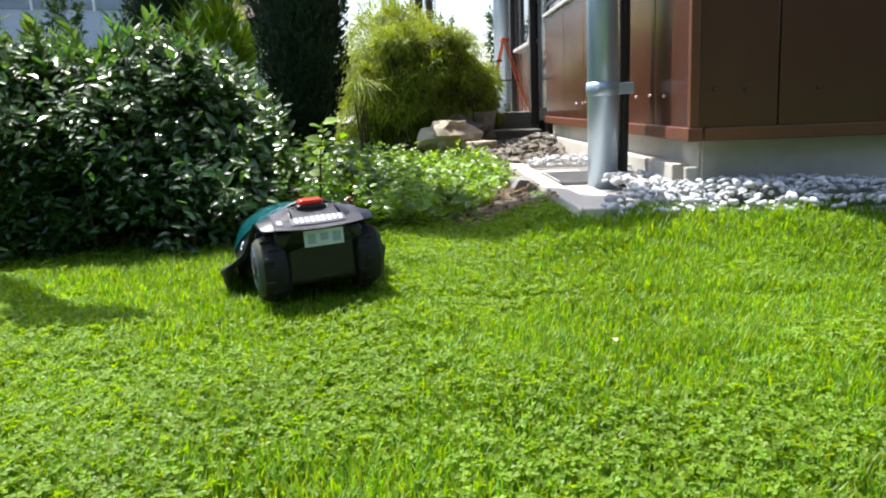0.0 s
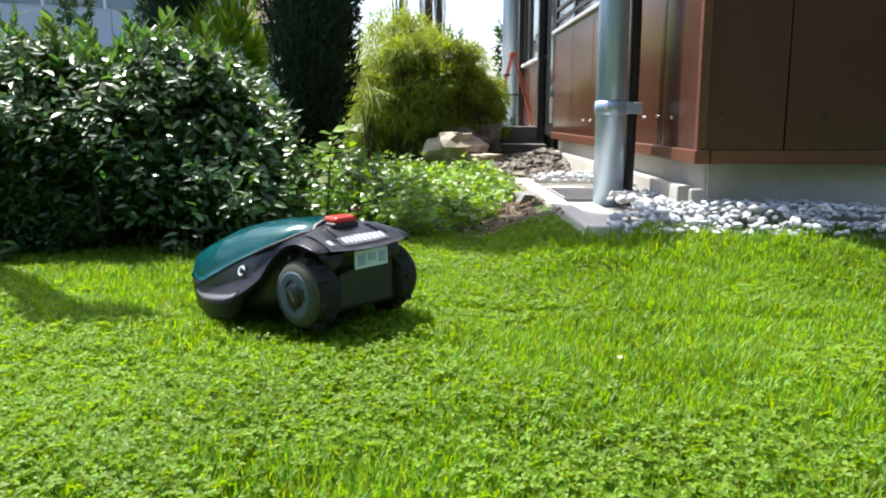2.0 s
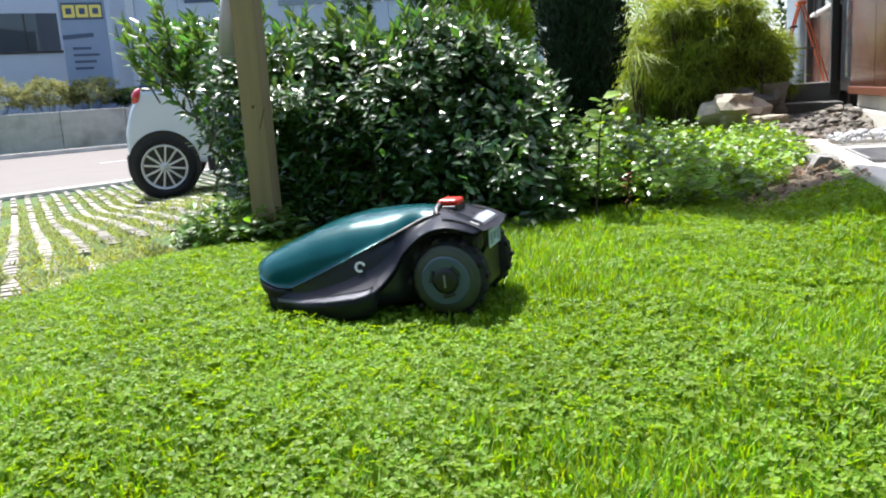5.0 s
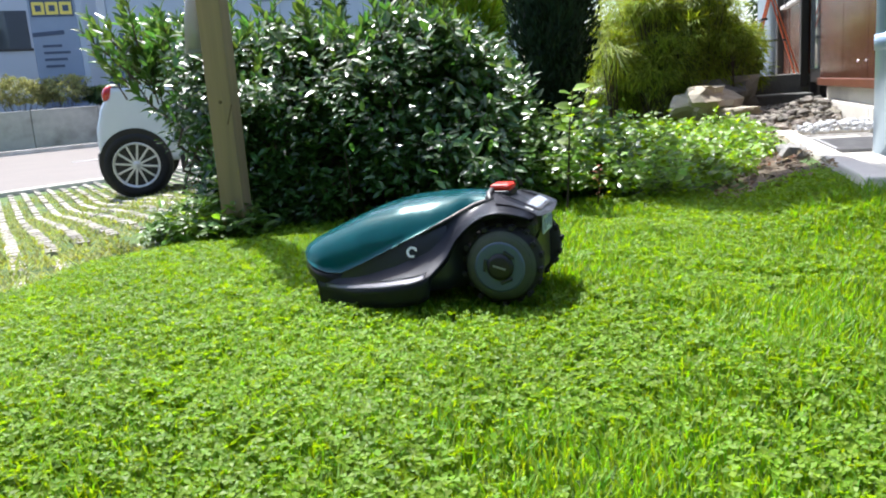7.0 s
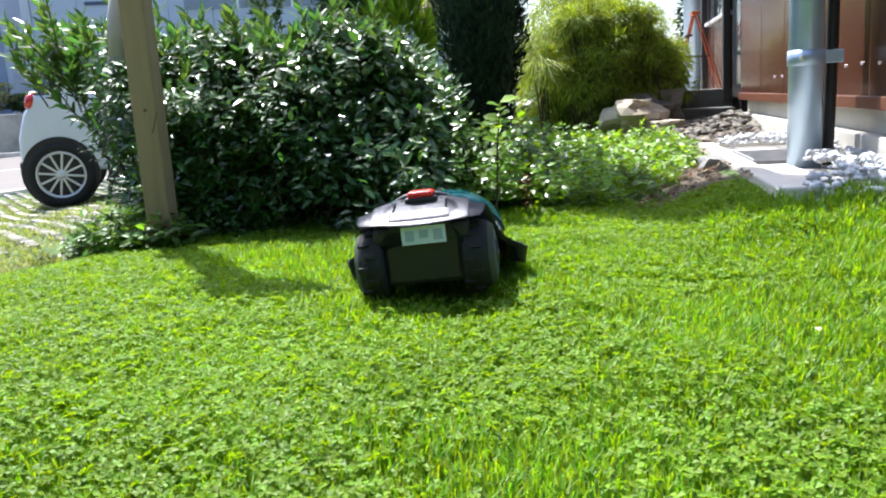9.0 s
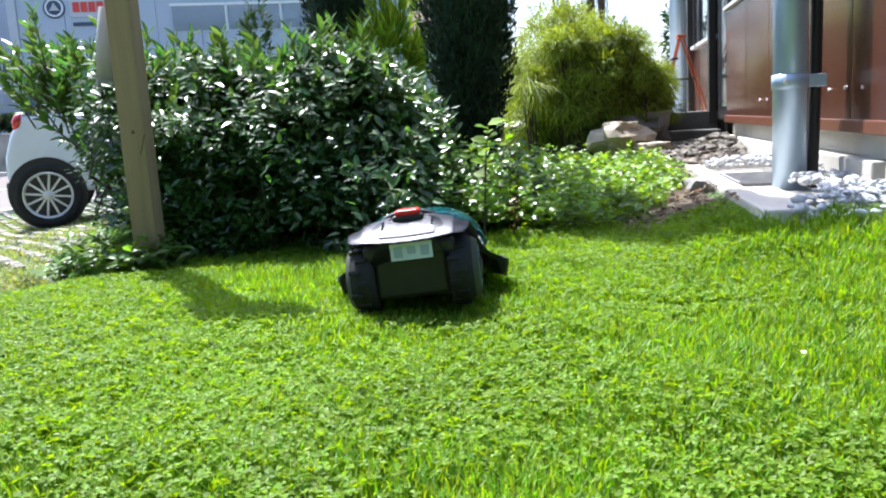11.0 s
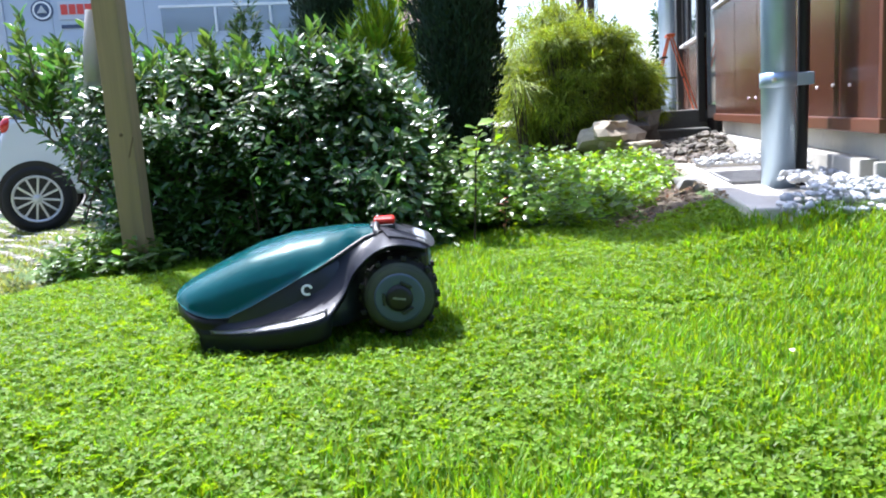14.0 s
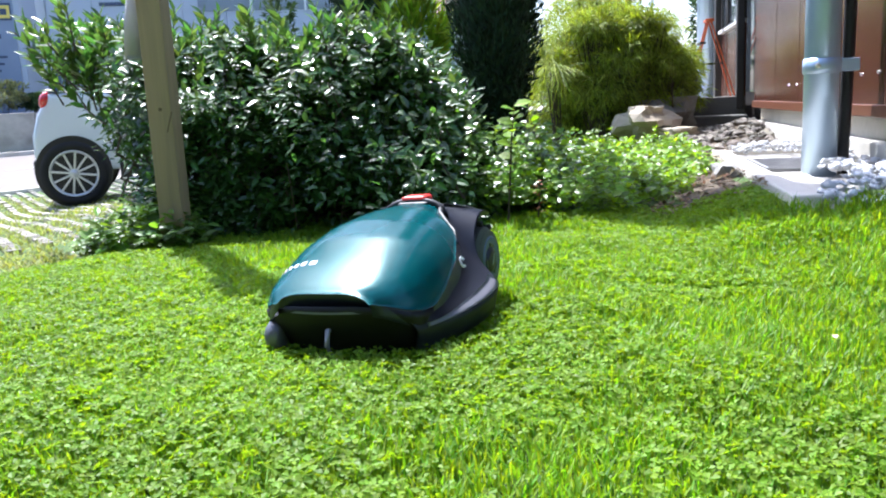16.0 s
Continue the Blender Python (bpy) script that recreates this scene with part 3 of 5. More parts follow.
    for y0, y1 in ((6.9, 7.9), (7.95, 8.3)):
        part("panel", box(bmesh.new(), 1.0, 1.03, y0, y1, 0.36, 0.93, 0.003), CLAD, house)
        w = part("window", box(bmesh.new(), 1.012, 1.02, y0 + 0.04, y1 - 0.04, 0.98, 3.2), WINDOW, house)
        part("window_sill", box(bmesh.new(), 0.965, 1.03, y0 + 0.02, y1 - 0.02, 0.935, 0.965, 0.004), SILL, w)
        for y in (y0, y1 - 0.04):
            part("mullion", box(bmesh.new(), 0.995, 1.03, y, y + 0.04, 0.965, 3.3, 0.003), FRAME_DARK, w)
    part("pillar", box(bmesh.new(), 0.95, 1.05, 8.35, 8.5, 0.2, 3.4, 0.006), FRAME_DARK, house)
    part("pillar", tube(bmesh.new(), [(0.98, 9.3, 0.2), (0.98, 9.3, 3.4)], 0.11, 16), ZINC, house, smooth=True)


def build_pipe():
    pipe = thing("downpipe", "thick galvanised metal downpipe standing in grey gravel", "drainpipe", m=pose(0.765, 3.4, 0))
    bm = tube(bmesh.new(), [(0, 0, 0.02), (0, 0, 0.9), (0, 0, 3.38)], 0.0625, 40)
    part("shaft", bm, ZINC, pipe, smooth=True)
    clamp = part("clamp", lathe(bmesh.new(), ((0.063, -0.028), (0.067, -0.028), (0.068, 0), (0.067, 0.028), (0.063, 0.028)), 40, pose(0, 0, 0.49, 90)), ZINC, pipe, smooth=True)
    part("bracket", box(bmesh.new(), 0.05, 0.128, -0.02, -0.004, 0.466, 0.514, 0.004), ZINC, clamp)
    part("bolt", lathe(bmesh.new(), ((0, -0.016), (0.009, -0.014), (0.009, 0.0)), 8, pose(-0.03, -0.062, 0.49)), SCREW, clamp)
    clamp = part("clamp", lathe(bmesh.new(), ((0.063, -0.028), (0.067, -0.028), (0.068, 0), (0.067, 0.028), (0.063, 0.028)), 40, pose(0, 0, 2.4, 90)), ZINC, pipe, smooth=True)
    part("bracket", box(bmesh.new(), 0.05, 0.19, -0.01, 0.012, 2.378, 2.422, 0.004), ZINC, clamp)
    cable = thing("cable_duct", "black cable cover running up beside the downpipe", "cable", m=pose(0.853, 3.43, 0))
    pts = [(0.012 * math.sin(z * 2.2), 0.004 * math.sin(z * 5), z) for z in [0.06 + 0.16 * k for k in range(21)]]
    part("sleeve", tube(bmesh.new(), pts, 0.023, 12), CABLE, cable, smooth=True)


def build_gravel_strip():
    edge = thing("kerb_edging", "sunlit pale concrete kerb round the gravel strip", "kerb", kind="structure")
    for y0, y1 in ((2.56, 3.28), (3.285, 4.12), (4.125, 4.62)):
        part("kerb_stone", box(bmesh.new(), 0.505 + random.uniform(-0.002, 0.002), 0.585, y0, y1, -0.1, 0.105 + random.uniform(-0.003, 0.003), 0.008), KERB, edge)
    part("kerb_stone", box(bmesh.new(), 0.59, 0.95, 4.56, 4.62, -0.1, 0.1, 0.008), KERB, edge)
    part("kerb_stone", box(bmesh.new(), 0.59, 0.80, 4.06, 4.12, -0.1, 0.1, 0.006), KERB, edge)
    part("kerb_stone", box(bmesh.new(), 0.588, 0.72, 2.72, 3.46, -0.1, 0.088, 0.006), KERB, edge)
    grate = thing("drain_grate", "galvanised slotted drain grate set beside the kerb", "grate", m=pose(0.595, 3.5, 0.088))
    part("rim", box(bmesh.new(), 0, 0.012, 0, 0.52, -0.03, 0.016, 0.002), GRATE, grate)
    part("rim", box(bmesh.new(), 0.228, 0.24, 0, 0.52, -0.03, 0.016, 0.002), GRATE, grate)
    # solid block for the open pit, with its shade put into the colour
    part("pit", box(bmesh.new(), 0.013, 0.227, 0.002, 0.518, -0.04, -0.004), VOID, grate)
    for k in range(11):
        y = 0.005 + k * 0.049
        part("slat", box(bmesh.new(), 0.013, 0.227, y, y + 0.012, 0.0085, 0.0125, 0.0005), GRATE, grate)
    # pebbles
    bed = thing("gravel_strip", "loose blue-grey pebbles heaped along the building", "gravel")
    shapes = []
    for k in range(7):
        t = bmesh.new()
        bmesh.ops.create_icosphere(t, subdivisions=2 if k < 4 else 1, radius=1)
        sx, sy, sz = random.uniform(0.8, 1.2), random.uniform(0.6, 0.95), random.uniform(0.42, 0.7)
        for v in t.verts:
            s = 1 + 0.6 * noise.noise(v.co * 1.3 + Vector((k * 7, 0, 0))) + 0.3 * noise.noise(v.co * 3 + Vector((0, k * 5, 0)))
            v.co = Vector((v.co.x * sx, v.co.y * sy, v.co.z * sz)) * s
        me = bpy.data.meshes.new("pebble")
        t.to_mesh(me)
        t.free()
        me.materials.append(PEBBLE)
        me.polygons.foreach_set("use_smooth", [k % 2 == 0] * len(me.polygons))
        shapes.append(me)
    spots = []
    for layer in range(2):
        for _ in range(7000):
            x, y = random.uniform(0.6, 3.2), random.uniform(2.47, 4.55)
            if not ((x < 0.94 and y > 2.5) or (x >= 0.9 and y < 2.87)):
                continue
            if (0.57 < x < 0.86 and 3.44 < y < 4.14) or (x < 0.74 and 2.68 < y < 3.5):
                continue
            if (x - 0.765) ** 2 + (y - 3.4) ** 2 < 0.085 ** 2:
                continue
            if any((x - a) ** 2 + (y - b) ** 2 < (0.030 if layer else 0.026) ** 2 for a, b, l in spots if l == layer):
                continue
            spots.append((x, y, layer))
    spots.sort(key=lambda s: s[0] + s[1] * 0.4 - 0.3 * s[2])
    joined = bmesh.new()
    for i, (x, y, layer) in enumerate(spots):
        heap = 0.03 * math.exp(-((x - 1.2) / 0.5) ** 2) + 0.02 * wave(x, y, 4, 4) + (0.02 if y > 2.6 else -0.03 * (2.6 - y) / 0.3)
        r = random.uniform(0.011, 0.022) if layer else random.uniform(0.012, 0.019)
        m = pose(x, y, 0.086 + heap + layer * 0.02, random.uniform(-25, 25), random.uniform(-25, 25), random.uniform(0, 360)) @ Matrix.Scale(r, 4)
        if i < 300:
            ob = new("pebble", random.choice(shapes))
            ob.parent, ob.matrix_basis = bed, m
        else:
            t = bmesh.new()
            t.from_mesh(random.choice(shapes[4:]))
            join(joined, t, m)
    part("pebble_rest", joined, PEBBLES, bed, kind="stuff")
    base = box(bmesh.new(), 0.586, 3.3, 2.50, 2.9, -0.06, 0.07, 0.02)
    box(base, 0.586, 0.98, 2.9, 4.56, -0.06, 0.078)
    part("gravel_base", base, ROCK_GREY, bed)


def lumpy(size, seed, subdivisions=3, rough=0.3, flat=0.0):
    t = bmesh.new()
    bmesh.ops.create_icosphere(t, subdivisions=subdivisions, radius=1)
    for v in t.verts:
        c = v.co.copy()
        s = 1 + rough * noise.noise(c * 1.3 + Vector((seed * 9.1, 0, 0))) + 0.35 * rough * noise.noise(c * 4 + Vector((0, seed * 4.3, 0)))
        c = c * s
        if flat and c.z > flat:
            c.z = flat + (c.z - flat) * 0.18
        v.co = Vector((c.x * size[0], c.y * size[1], c.z * size[2]))
    return t


def build_back_garden():
    for name, label, p, size, seed, material in (
            ("rock", "pale sunlit flat-topped garden rock", (0.20, 5.9, 0.24), (0.18, 0.2, 0.14), 6, ROCK),
            ("rock", "grey garden rock behind the pale one", (0.36, 6.35, 0.28), (0.24, 0.2, 0.16), 5, ROCK_GREY),
            ("rock", "small pale wedge-shaped stone", (0.40, 5.75, 0.15), (0.11, 0.09, 0.06), 8, ROCK),
            ("rock", "small grey stone beside the kerb", (0.45, 3.62, 0.05), (0.05, 0.14, 0.10), 11, ROCK_GREY)):
        ob = part(name, lumpy(size, seed, rough=0.9, flat=0.6), material, None, label)
        ob.location = p
        tagged(ob, category="rock", group="garden rocks")
    wall = thing("low_wall", "low dark grey stone wall across the path", "wall", kind="structure")
    part("wall_block", box(bmesh.new(), 0.46, 1.0, 6.8, 7.0, 0.0, 0.37, 0.012), DARK_STONE, wall)
    part("wall_block", box(bmesh.new(), -1.2, 0.45, 6.85, 7.05, 0.0, 0.33, 0.012), DARK_STONE, wall)
    part("step", box(bmesh.new(), 0.5, 0.98, 6.5, 6.79, 0.0, 0.23, 0.012), DARK_STONE, wall)
    part("terrace", box(bmesh.new(), -1.2, 1.0, 7.05, 12.0, 0.0, 0.33, 0.01), CONCRETE, wall)
    heap = bmesh.new()
    for _ in range(420):
        x, y = random.uniform(0.42, 0.96), random.uniform(4.65, 6.5)
        z = 0.10 + 0.05 * max(0, (y - 4.8) / 1.7) + 0.09 * math.exp(-((x - 0.85) / 0.15) ** 2 - ((y - 5.7) / 0.45) ** 2)
        join(heap, lumpy((1, 0.8, 0.5), random.random() * 50, 1), pose(x, y, z, random.uniform(-20, 20), random.uniform(-20, 20), random.uniform(0, 360)) @ Matrix.Scale(random.uniform(0.015, 0.04), 4))
    part("rubble", heap, RUBBLE, None, "brown broken stones and bark along the building", kind="stuff")
    base = bmesh.new()
    grid_sheet(base, lambda u, v: Vector((0.40 + 0.58 * u, 4.63 + 1.9 * v, 0.085 + 0.05 * max(0, v - 0.1) + 0.08 * math.exp(-((0.40 + 0.58 * u - 0.85) / 0.15) ** 2 - ((4.63 + 1.9 * v - 5.7) / 0.45) ** 2))), 12, 24)
    part("rubble_bed", base, EARTH, None, "brown earth under the broken stones", kind="stuff")
    bare = bmesh.new()
    grid_sheet(bare, lambda u, v: Vector((0.18 + 0.30 * u + 0.03 * math.sin(7 * v), 3.0 + 1.55 * v, ground_z(0.18 + 0.3 * u, 3.0 + 1.55 * v) + 0.006 * wave(u, v, 9) - 0.010 - 0.04 * (2 * u - 1) ** 6 - 0.04 * (2 * v - 1) ** 8)), 14, 30)
    part("bare_earth", bare, EARTH, None, "patch of bare brown earth with dead leaves", kind="stuff")
    n = 800
    p = np.c_[rng.uniform(0.1, 0.5, n), rng.uniform(2.9, 4.7, n), np.zeros(n)]
    p[:, 2] = [ground_z(x, y) + 0.012 for x, y, _ in p]
    a = rng.uniform(0, math.tau, n)
    v, f = leaves(p, np.c_[np.cos(a), np.sin(a), rng.normal(0, 0.3, n)], np.c_[rng.normal(0, 0.3, (n, 2)), np.ones(n)], rng.uniform(0.012, 0.035, n), rng.uniform(0.008, 0.018, n))
    leaf_mesh("leaf_litter", v, f, LITTER, label="brown dead leaves on the bare earth", kind="stuff")
    # orange stepladder
    lad = thing("stepladder", "orange metal stepladder standing open by the entrance", "ladder", m=pose(0.775, 7.3, 0.332) @ Matrix.Scale(0.84, 4))
    for side, y in ((0, -0.12), (1, 0.12)):
        part("rail", tube(bmesh.new(), [(-0.21, y * 1.2, 0), (-0.01, y * 0.8, 0.78)], 0.009, 8), ORANGE, lad)
        part("rear_leg", tube(bmesh.new(), [(0.25, y * 1.2, 0), (0.01, y * 0.8, 0.78)], 0.008, 8), ORANGE, lad)
    for k, z in enumerate((0.18, 0.36, 0.56)):
        x = -0.21 + 0.2 * z / 0.78
        part("tread", box(bmesh.new(), x - 0.03, x + 0.03, -0.12, 0.12, z, z + 0.02, 0.003), FRAME_DARK, lad)
    part("spreader", box(bmesh.new(), -0.14, 0.13, -0.12, -0.108, 0.355, 0.375, 0.002), FRAME_DARK, lad)
    part("top_cap", box(bmesh.new(), -0.04, 0.04, -0.11, 0.11, 0.77, 0.80, 0.006), ORANGE, lad)


def spray_bush(name, label, centre, size, n, material, length, width, droop, seed, parent=None, hollow=0.55, flat_base=-0.6, category="shrub", kind_shape=((0, 0.2), (0.5, 1.0), (1, 0))):
    """Loose clumps of narrow leaves thrown outward from many twigs."""
    r = np.random.default_rng(seed)
    bush = parent or thing(name, label, category)
    clumps = unit(r.normal(0, 1, (max(n // 14, 10), 3)))
    clumps = clumps[clumps[:, 2] > flat_base]
    rad = r.uniform(hollow, 1.0, len(clumps)) * np.array([1 + 0.33 * noise.noise(Vector(c * 2.1) + Vector((seed, 0, 0))) for c in clumps])
    cp = np.array(centre) + clumps * rad[:, None] * np.array(size)
    k = r.integers(0, len(cp), n)
    p = cp[k] + r.normal(0, 0.06, (n, 3)) * np.array(size)
    way = unit(clumps[k] * 0.8 + r.normal(0, 0.55, (n, 3)) + np.array((0, 0, -droop)) + np.array((0, 0, 0.25)))
    v, f = leaves(p, way, unit(r.normal(0, 0.5, (n, 3)) + np.array((0, 0, 1.0))), r.uniform(0.6, 1.3, n) * length, r.uniform(0.7, 1.2, n) * width, curl=0.25 + 0.3 * droop, shape=kind_shape)
    leaf_mesh("foliage", v, f, material, bush, kind="stuff")
    bm = bmesh.new()
    c = Vector(centre)
    for i in range(0, len(cp), max(1, len(cp) // 26)):
        b = Vector((c.x + r.uniform(-0.05, 0.05), c.y + r.uniform(-0.05, 0.05), ground_z(c.x, c.y) - 0.02))
        e = Vector(cp[i])
        m = b.lerp(e, 0.5) + Vector((0, 0, 0.12 * (e - b).length))
        tube(bm, [b, m, e], [0.008, 0.005, 0.002], 6)
    part("branchwork", bm, BARK, bush, kind="stuff")
    return bush


def build_cypress(name, label, x, y, z0, h, profile, n, seed):
    r = np.random.default_rng(seed)
    tree = thing(name, label, "tree")
    part("trunk", tube(bmesh.new(), [(x, y, z0 - 0.05), (x + 0.01, y, z0 + h * 0.5), (x, y, z0 + h * 0.97)], [0.05, 0.035, 0.008], 10), BARK, tree, smooth=True)
    t = r.uniform(0, 1, n) ** 0.9
    rad = np.interp(t, [p for p, _ in profile], [q for _, q in profile])
    a = r.uniform(0, math.tau, n)
    lump = np.array([1 + 0.22 * noise.noise(Vector((math.cos(b) * 1.6, math.sin(b) * 1.6, s * h * 3.2 + seed))) + 0.1 * noise.noise(Vector((math.cos(b) * 5, math.sin(b) * 5, s * h * 9))) for b, s in zip(a, t)])
    q = rad * lump * np.sqrt(r.uniform(0.3, 1.0, n))
    p = np.c_[x + np.cos(a) * q, y + np.sin(a) * q, z0 + t * h]
    way = np.c_[np.cos(a) * 0.55, np.sin(a) * 0.55, np.ones(n)] + r.normal(0, 0.35, (n, 3))
    v, f = leaves(p, way, np.c_[np.cos(a), np.sin(a), np.full(n, 0.2)] + r.normal(0, 0.3, (n, 3)), r.uniform(0.022, 0.05, n), r.uniform(0.007, 0.015, n), shape=((0, 0.4), (0.5, 1.0), (1, 0)))
    leaf_mesh("crown", v, f, CYPRESS_HEDGESHADE, tree, kind="stuff")
    core = bmesh.new()
    tube(core, [(x, y, z0 + h * s) for s, _ in profile], [max(0.01, 0.72 * q) for _, q in profile], 14)
    part("inner_crown", core, CYPRESS_HEDGESHADE, tree)


def hedge_top(x):
    return 0.735 + 0.06 * math.exp(-((x + 1.25) / 0.25) ** 2) + 0.03 * math.sin(2.3 * x + 1.0) + 0.035 * math.sin(6.1 * x) + 0.04 * math.sin(17 * x) - 0.02 * min(1, max(0, (-1.1 - x) / 0.3)) - 0.56 * min(1, max(0, (x + 0.80) / 0.32))


def build_hedge():
    r = np.random.default_rng(21)
    hedge = thing("laurel_hedge", "dense glossy dark-green laurel hedge with upright young shoots", "hedge")
    wood = bmesh.new()
    P, W, U, L, B = [], [], [], [], []
    P2, W2, U2, L2 = [], [], [], []

    def front(x):
        return 2.78 + (0.42 * (x + 1.5) if x > -1.5 else -0.95 * (x + 1.5)) + 0.05 * math.sin(3.7 * x)

    shoots = 5900
    for i in range(shoots):
        x = r.uniform(-2.2, -0.24)
        top = hedge_top(x) + ground_z(x, 3.2)
        face = r.uniform() < 0.80
        depth = r.uniform(0, 0.10) - min(0.22, r.exponential(0.06)) if face else r.uniform(0.05, 0.5)
        z = top * (1 - r.uniform(0, 1) ** 1.2 * 0.97) if face else top - r.uniform(0, 0.10)
        bulge = 0.16 * math.sin(min(max(z / top, 0), 1) * math.pi * 0.85) + 0.09 * noise.noise(Vector((x * 3.3, z * 3.3, 1.7)))
        y = front(x) + 0.16 - bulge + depth - (0.44 if x > -1.7 else max(0.0, 0.44 + 2.0 * (x + 1.7))) * max(0, 1 - z / top) * face
        lumps = noise.noise(Vector((x * 4.2, z * 4.2, 7.7)))
        if (face and lumps < -0.22) or (x < -2.05 and z < 0.32):
            continue
        y -= 0.16 * max(0.0, lumps)
        if x > -0.48 and y < 3.15:
            continue
        if -1.78 < x < -1.15:
            y = max(y, 2.66)
        tip = Vector((x, y, z))
        up = Vector((r.normal(0, 0.35), -0.45 * face + r.normal(0, 0.35), r.uniform(0.45, 1.1))).normalized()
        if x < -1.9:
            up = (up + Vector((-0.5, 0, 0))).normalized()
        ln = r.uniform(0.07, 0.2)
        k = int(r.integers(6, 10))
        high = z > top - r.uniform(0.08, 0.42)
        for j in range(k):
            s = j / k
            a = j * 2.4 + r.uniform(-0.4, 0.4)
            o = up.orthogonal().normalized()
            o = Matrix.Rotation(a, 3, up) @ o
            w = (up * (0.1 + 0.5 * s) + o * (1.2 - 0.5 * s) + Vector((r.normal(0, 0.3), r.normal(-0.2, 0.3) * face, r.normal(-0.1, 0.35)))).normalized()
            p = tip - up * ln * (1 - s)
            n_up = Vector((r.normal(-0.05, 0.34), r.normal(-0.6, 0.34), 1.0)).normalized()
            if face and r.uniform() < 0.6:
                out = abs(math.sin(a))
                w = Vector((math.cos(a), -0.9 * out, -0.42 * out + r.normal(0, 0.25))).normalized()
            if high and s > 0.35 and r.uniform() < 0.75:
                P2.append(p), W2.append(w), U2.append(n_up), L2.append(r.uniform(0.036, 0.066))
            else:
                P.append(p), W.append(w), U.append(n_up), L.append(r.uniform(0.027, 0.050))
        if i % 9 == 0:
            tube(wood, [(x * 0.98, front(x) + 0.38, ground_z(x, 3.2) - 0.02), tip - up * ln * 2.0 + Vector((0, 0.1, -0.05)), tip], [0.009, 0.006, 0.002], 5)
    # arching shoots that stand over the end of the hedge and above its top
    blade = None
    for i in range(215):
        end = i < 115
        x = r.uniform(-2.2, -1.85) if end else r.uniform(-1.85, -0.8)
        base = Vector((x + (0.03 if end else 0), 3.0 + r.uniform(-0.1, 0.5), hedge_top(x) - (r.uniform(0.06, 0.33) if end else 0.2)))
        up = Vector((r.uniform(-1.3, 0.0) if end else r.normal(0, 0.25), r.normal(-0.1, 0.2), 1.0)).normalized()
        ln = r.uniform(0.12, 0.30)
        tip = base + up * ln
        tube(wood, [base, tip], [0.004, 0.002], 5)
        for j in range(15):
            s = j / 15
            o = Matrix.Rotation(j * 2.4, 3, up) @ up.orthogonal().normalized()
            w = (up * (0.7 + 0.5 * s) + o * (0.9 - 0.4 * s)).normalized()
            p, n_up, size = base + up * ln * (0.25 + 0.75 * s), (up - o * 0.8 + Vector((0, 0, 0.4))).normalized(), r.uniform(0.042, 0.074)
            if i % 4 == 0 and i < 80:
                if blade is None:
                    v, f = leaves(np.zeros((1, 3)), np.array([(0, 1.0, 0)]), np.array([(0, 0, 1.0)]), np.array([1.0]), np.array([0.40]), fold=0.35, curl=0.12)
                    blade = bpy.data.meshes.new("leaf")
                    blade.from_pydata(v.tolist(), [], f)
                    blade.materials.append(LEAF_SINGLE)
                side = w.cross(n_up).normalized()
                leaf = new("leaf", blade)
                leaf.parent = hedge
                leaf.matrix_basis = Matrix.Translation(p) @ Matrix((side, w, side.cross(w))).transposed().to_4x4() @ Matrix.Scale(size, 4)
            else:
                P2.append(p), W2.append(w), U2.append(n_up), L2.append(size)
    for name, p, w, u, l, m, ratio in (("leaf_mass", P, W, U, L, LAUREL, 0.42), ("young_leaves", P2, W2, U2, L2, LAUREL_TIP, 0.42)):
        l = np.array(l)
        v, f = leaves(np.array([tuple(q) for q in p]), np.array([tuple(q) for q in w]), np.array([tuple(q) for q in u]), l, l * ratio * r.uniform(0.85, 1.2, len(l)), fold=0.35, curl=0.12)
        leaf_mesh(name, v, f, m, hedge, kind="stuff")
    part("branchwork", wood, BARK, hedge, kind="stuff")
    # dark sheet behind the leaves: the hedge's inner shade put into colour
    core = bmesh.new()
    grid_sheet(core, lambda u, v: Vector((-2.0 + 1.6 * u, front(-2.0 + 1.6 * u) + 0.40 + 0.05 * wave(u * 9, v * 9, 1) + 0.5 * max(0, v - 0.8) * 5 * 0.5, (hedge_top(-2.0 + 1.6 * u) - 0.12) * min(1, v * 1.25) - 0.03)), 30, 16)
    part("twig_mass", core, CYPRESS_HEDGESHADE, hedge, kind="stuff")


